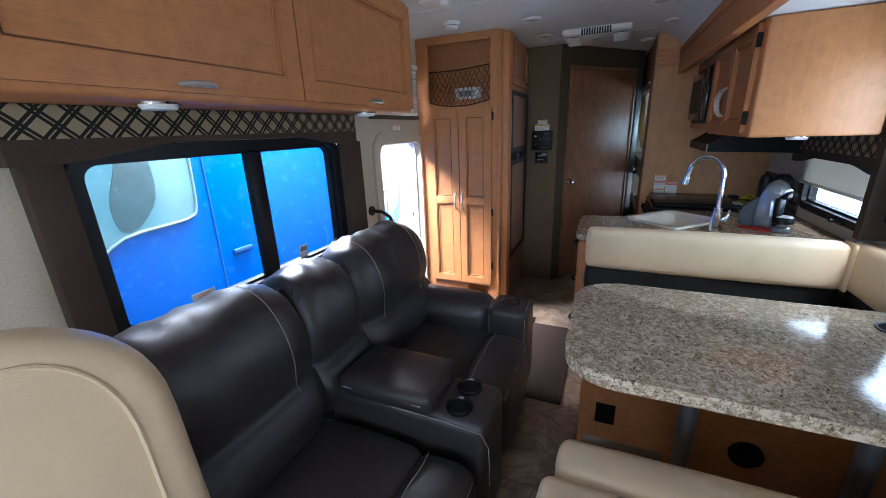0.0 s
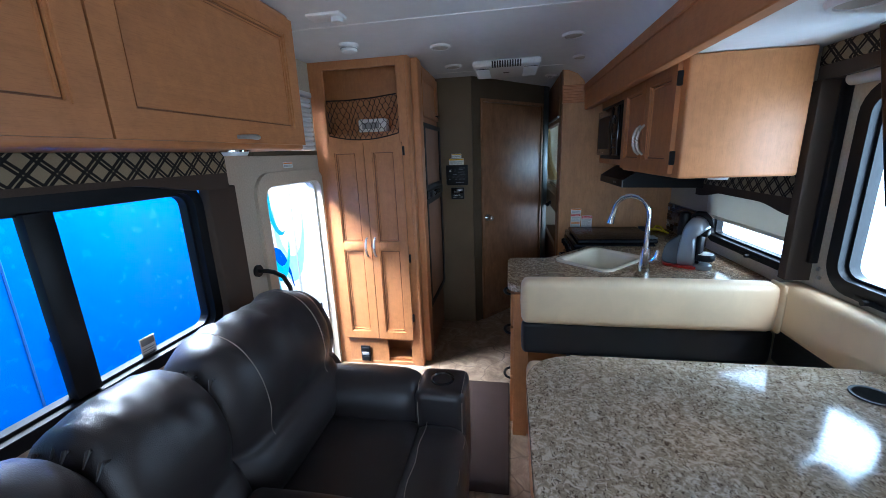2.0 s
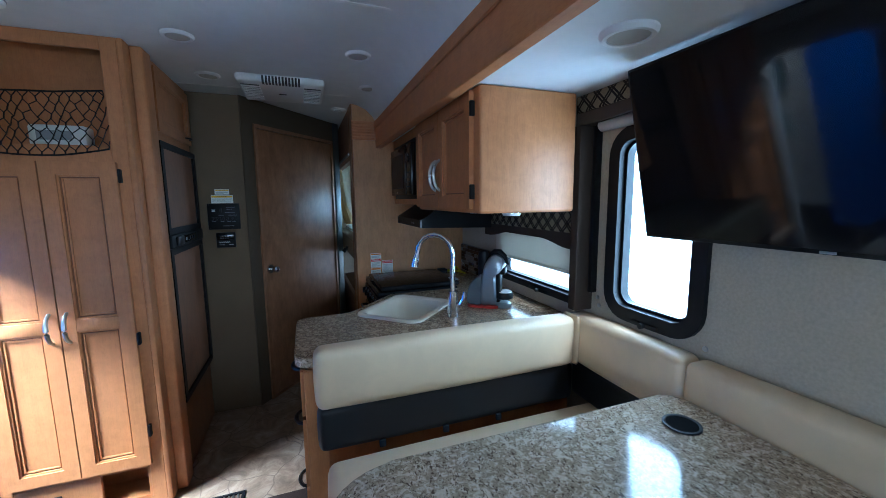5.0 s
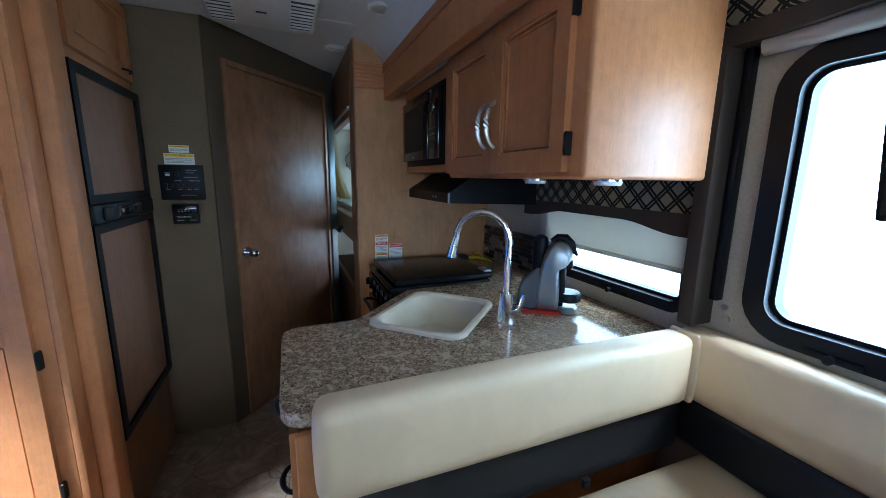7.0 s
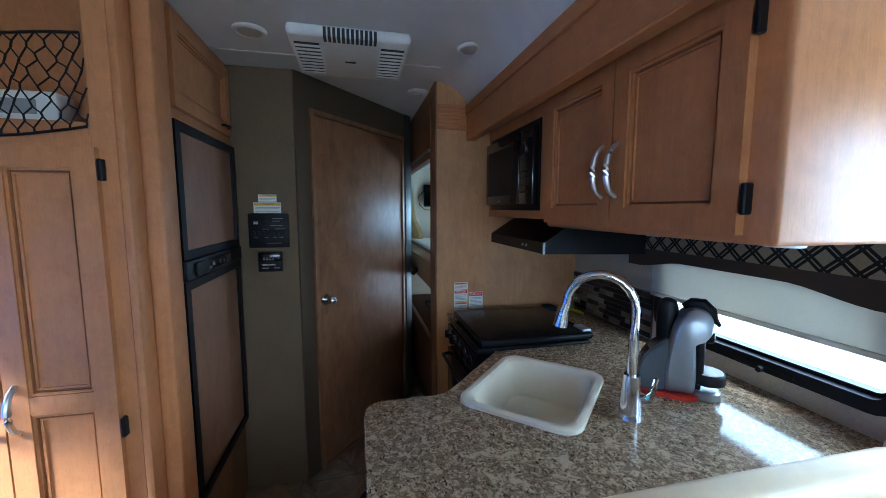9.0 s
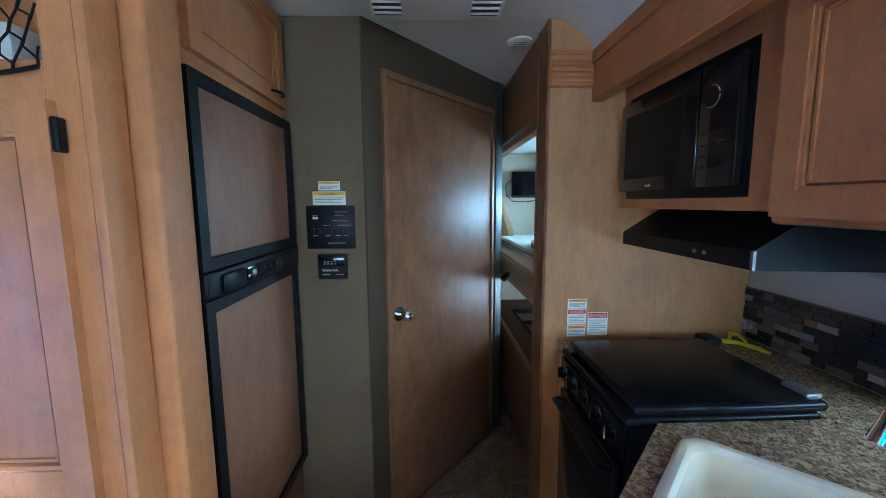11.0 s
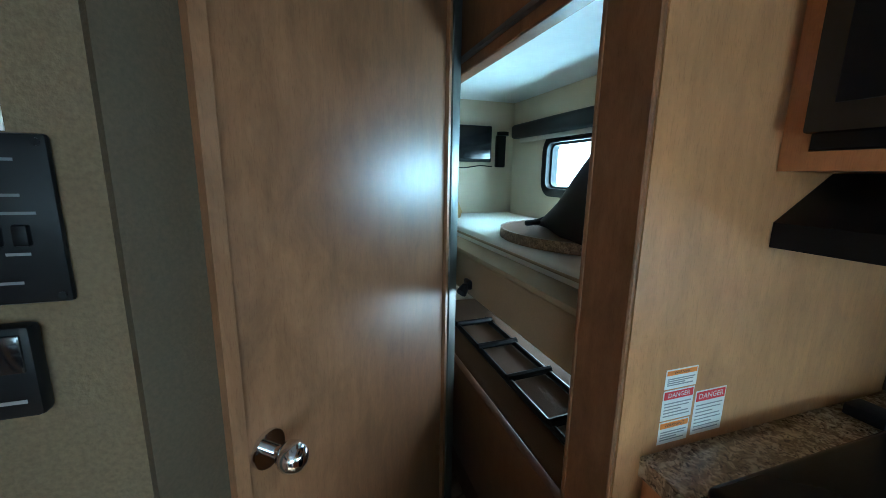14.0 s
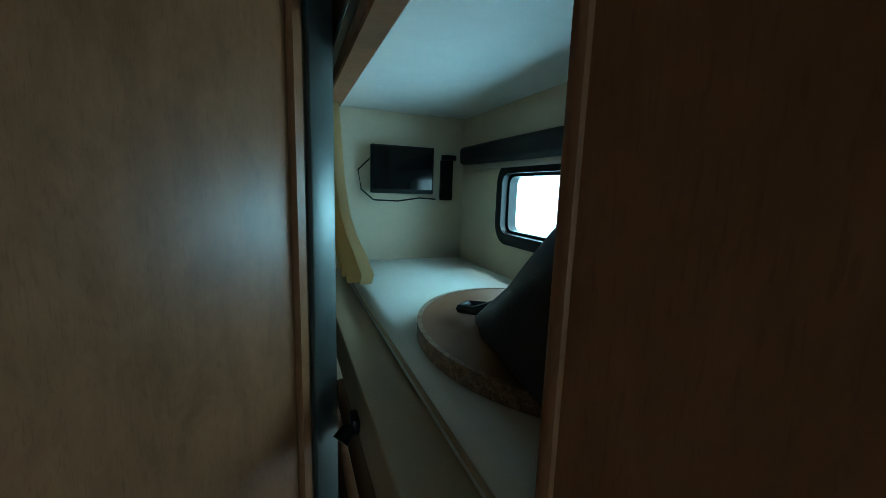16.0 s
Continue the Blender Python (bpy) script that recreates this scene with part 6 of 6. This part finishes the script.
def white_coach():
    t = thing("white_coach", (-3.3, 6.5, -0.9), "white coach body with cyan swoosh graphics", "motorhome")
    M = at_x(-2.45)
    part("body", slab(4.0, 11.0, -0.62, 2.7, -2.2, 0.0, M, 0.05), WHITE_PAINT, t)
    random.seed(12)

    def swoosh(u, v, size, turn, fat, mat, lift):
        pts = []
        for k in range(13):
            a = math.pi * 1.25 * k / 12
            pts.append((math.cos(a), math.sin(a)))
        inner = []
        for k in range(12, -1, -1):
            a = math.pi * 1.25 * k / 12
            w = 1 - fat * math.sin(math.pi * k / 12)
            inner.append((w * math.cos(a), w * math.sin(a)))
        c, d = math.cos(turn), math.sin(turn)
        out = [(u + size * (x * c - y * d), v + size * 2.3 * (x * d + y * c)) for x, y in pts + inner[1:-1]]
        part("swoosh", prism(bmesh.new(), out, 0.001, 0.003 + lift, M), mat, t, "cyan swoosh decal")

    for k, (u, v, size, turn, fat, mat) in enumerate(((4.75, 1.05, 0.26, 0.4, 0.3, TEAL), (5.25, 0.62, 0.24, 2.2, 0.4, CYAN), (4.55, 0.35, 0.26, 3.6, 0.45, CYAN),
                                       (5.35, 1.15, 0.22, 1.2, 0.3, TEAL), (5.15, -0.25, 0.34, 0.2, 0.4, BLUE), (4.9, -0.25, 0.3, 4.5, 0.4, CYAN),
                                       (5.05, 0.15, 0.62, 0.9, 0.55, PALE_CYAN), (5.55, 0.75, 0.34, 2.6, 0.45, PALE_CYAN), (4.7, -0.2, 0.5, 5.2, 0.55, PALE_CYAN))):
        swoosh(u, v, size, turn, fat, mat, 0.012 - 0.001 * k)
    part("door_seam", slab(4.98, 4.995, -0.55, 1.75, 0.0, 0.018, M), GREY_INK, t)
    part("door_seam", slab(5.62, 5.635, -0.55, 1.75, 0.0, 0.018, M), GREY_INK, t)
    w = part("side_window", prism(bmesh.new(), rounded(4.25, 4.75, 0.75, 1.15, 0.08), 0.004, 0.016, M), CAR_GLASS, t)
    part("window_seal", ring(bmesh.new(), rounded(4.22, 4.78, 0.72, 1.18, 0.1), rounded(4.26, 4.74, 0.76, 1.14, 0.08), 0.004, 0.022, M), GREY_INK, w)
    for v in (0.55, 0.12):
        part("hinge", slab(6.28, 6.36, v, v + 0.07, 0.0, 0.03, M, 0.008), BLACK, t, "black door hinge")
    part("latch", slab(5.05, 5.13, 0.45, 0.62, 0.0, 0.03, M, 0.008), BLACK, t)


white_coach()
GLOW = bpy.data.materials.new("overcast_sky_glow")
GLOW.use_nodes = True
gn = GLOW.node_tree
gn.nodes.remove(gn.nodes["Principled BSDF"])
em = gn.nodes.new("ShaderNodeEmission")
em.inputs[0].default_value, em.inputs[1].default_value = (0.93, 0.97, 1.0, 1), 3.2
gn.links.new(em.outputs[0], gn.nodes["Material Output"].inputs[0])
struct("backdrop", cube(4.6, 4.65, -6, 14, -0.9, 6.0), GLOW, "plain bright overcast sky beyond the windows", "sky")

# ---- small things ----
def window_sticker(u0, u1, v0, v1, word, band):
    m = Matrix.Translation((0.0, 0, 0)) @ at_x(LW - 0.029)
    t = thing("window_sticker", tuple(m @ Vector((u0, v0, 0))), "small white sticker with red print on the sofa window", "sticker", "window stickers")
    p = part("paper", slab(u0, u1, v0, v1, 0, 0.001, m), PAPER, t)
    if word:
        letters(word, (v1 - v0) * 0.62, m @ pose((u0 + u1) / 2, (v0 + v1) / 2, 0.0016), RED, p)
    else:
        part("band", slab(u0 + 0.004, u1 - 0.004, v0 + (v1 - v0) * 0.55, v1 - 0.006, 0.0009, 0.0016, m), band, p)
        for k in range(3):
            part("caption", slab(u0 + 0.005, u1 - 0.008, v0 + 0.006 + k * 0.009, v0 + 0.009 + k * 0.009, 0.0009, 0.0016, m), GREY_INK, p)


window_sticker(1.50, 1.60, 0.882, 0.918, "EXIT", RED)
window_sticker(2.10, 2.16, 0.875, 0.945, "", GREY_INK)
sticker(at_x(LW), 3.14, 3.24, 1.528, 1.562, "NOTICE", ORANGE, "small white and orange notice above the entry doorway", 2)
for z in (0.995,):
    lt = thing("window_latch", (BW, 2.56, z), "black window latch on the lower frame", "latch")
    part("plate", slab(2.48, 2.60, 0.985, 1.005, 0.018, 0.026, at_x(BW, -1), 0.004), BLACK, lt)
    part("knob", cyl(bmesh.new(), (BW - 0.024, 2.54, 0.995), (BW - 0.044, 2.54, 0.995), 0.011, seg=14), BLACK_METAL, lt)
    lk = thing("window_latch", (BW, 3.30, 0.95), "black window latch on the kitchen window frame", "latch")
    part("plate", slab(3.16, 3.34, 0.968, 0.988, 0.018, 0.026, at_x(BW, -1), 0.004), BLACK, lk)
    part("knob", cyl(bmesh.new(), (BW - 0.024, 3.25, 0.978), (BW - 0.042, 3.25, 0.978), 0.010, seg=14), BLACK_METAL, lk)
for y, z in ((2.80, 1.005), (2.81, 1.04), (2.31, 0.985)):
    sc = thing("wall_screw_cap", (BW, y, z), "small round screw cap in the slide-out wall", "screw cap", "screw caps")
    part("cap", cyl(bmesh.new(), (BW - 0.001, y, z), (BW - 0.006, y, z), 0.009, seg=12), NICKEL, sc)
rv = thing("floor_register", (0.05, 3.44, 0), "black floor heating register beside the mat", "vent")
part("frame", ring(bmesh.new(), rect(-0.10, 0.12, 3.415, 3.50), rect(-0.085, 0.105, 3.43, 3.485), 0.001, 0.008), BLACK_METAL, rv)
for k in range(9):
    part("slat", cube(-0.084 + k * 0.021, -0.076 + k * 0.021, 3.43, 3.485, 0.001, 0.006), NICKEL, rv)
rl = thing("reading_lamp", (0.83, 5.16, 1.03), "small black reading lamp clipped under the upper bunk", "lamp")
part("mount", cube(0.838, 0.856, 5.15, 5.20, 1.02, 1.055, 0.006), BLACK, rl)
part("head", cyl(bmesh.new(), (0.838, 5.175, 1.03), (0.815, 5.16, 1.008), 0.015, 0.020, 18), BLACK, rl)
for x in (0.72, 0.98, 1.22):
    tb = thing("pull_tab", (x, 2.83, 0.56), "short black fabric pull tab below the backrest", "tab", "pull tabs")
    part("strap", cube(x - 0.012, x + 0.012, 2.812, 2.826, 0.549, 0.577, 0.003), BAG, tb)
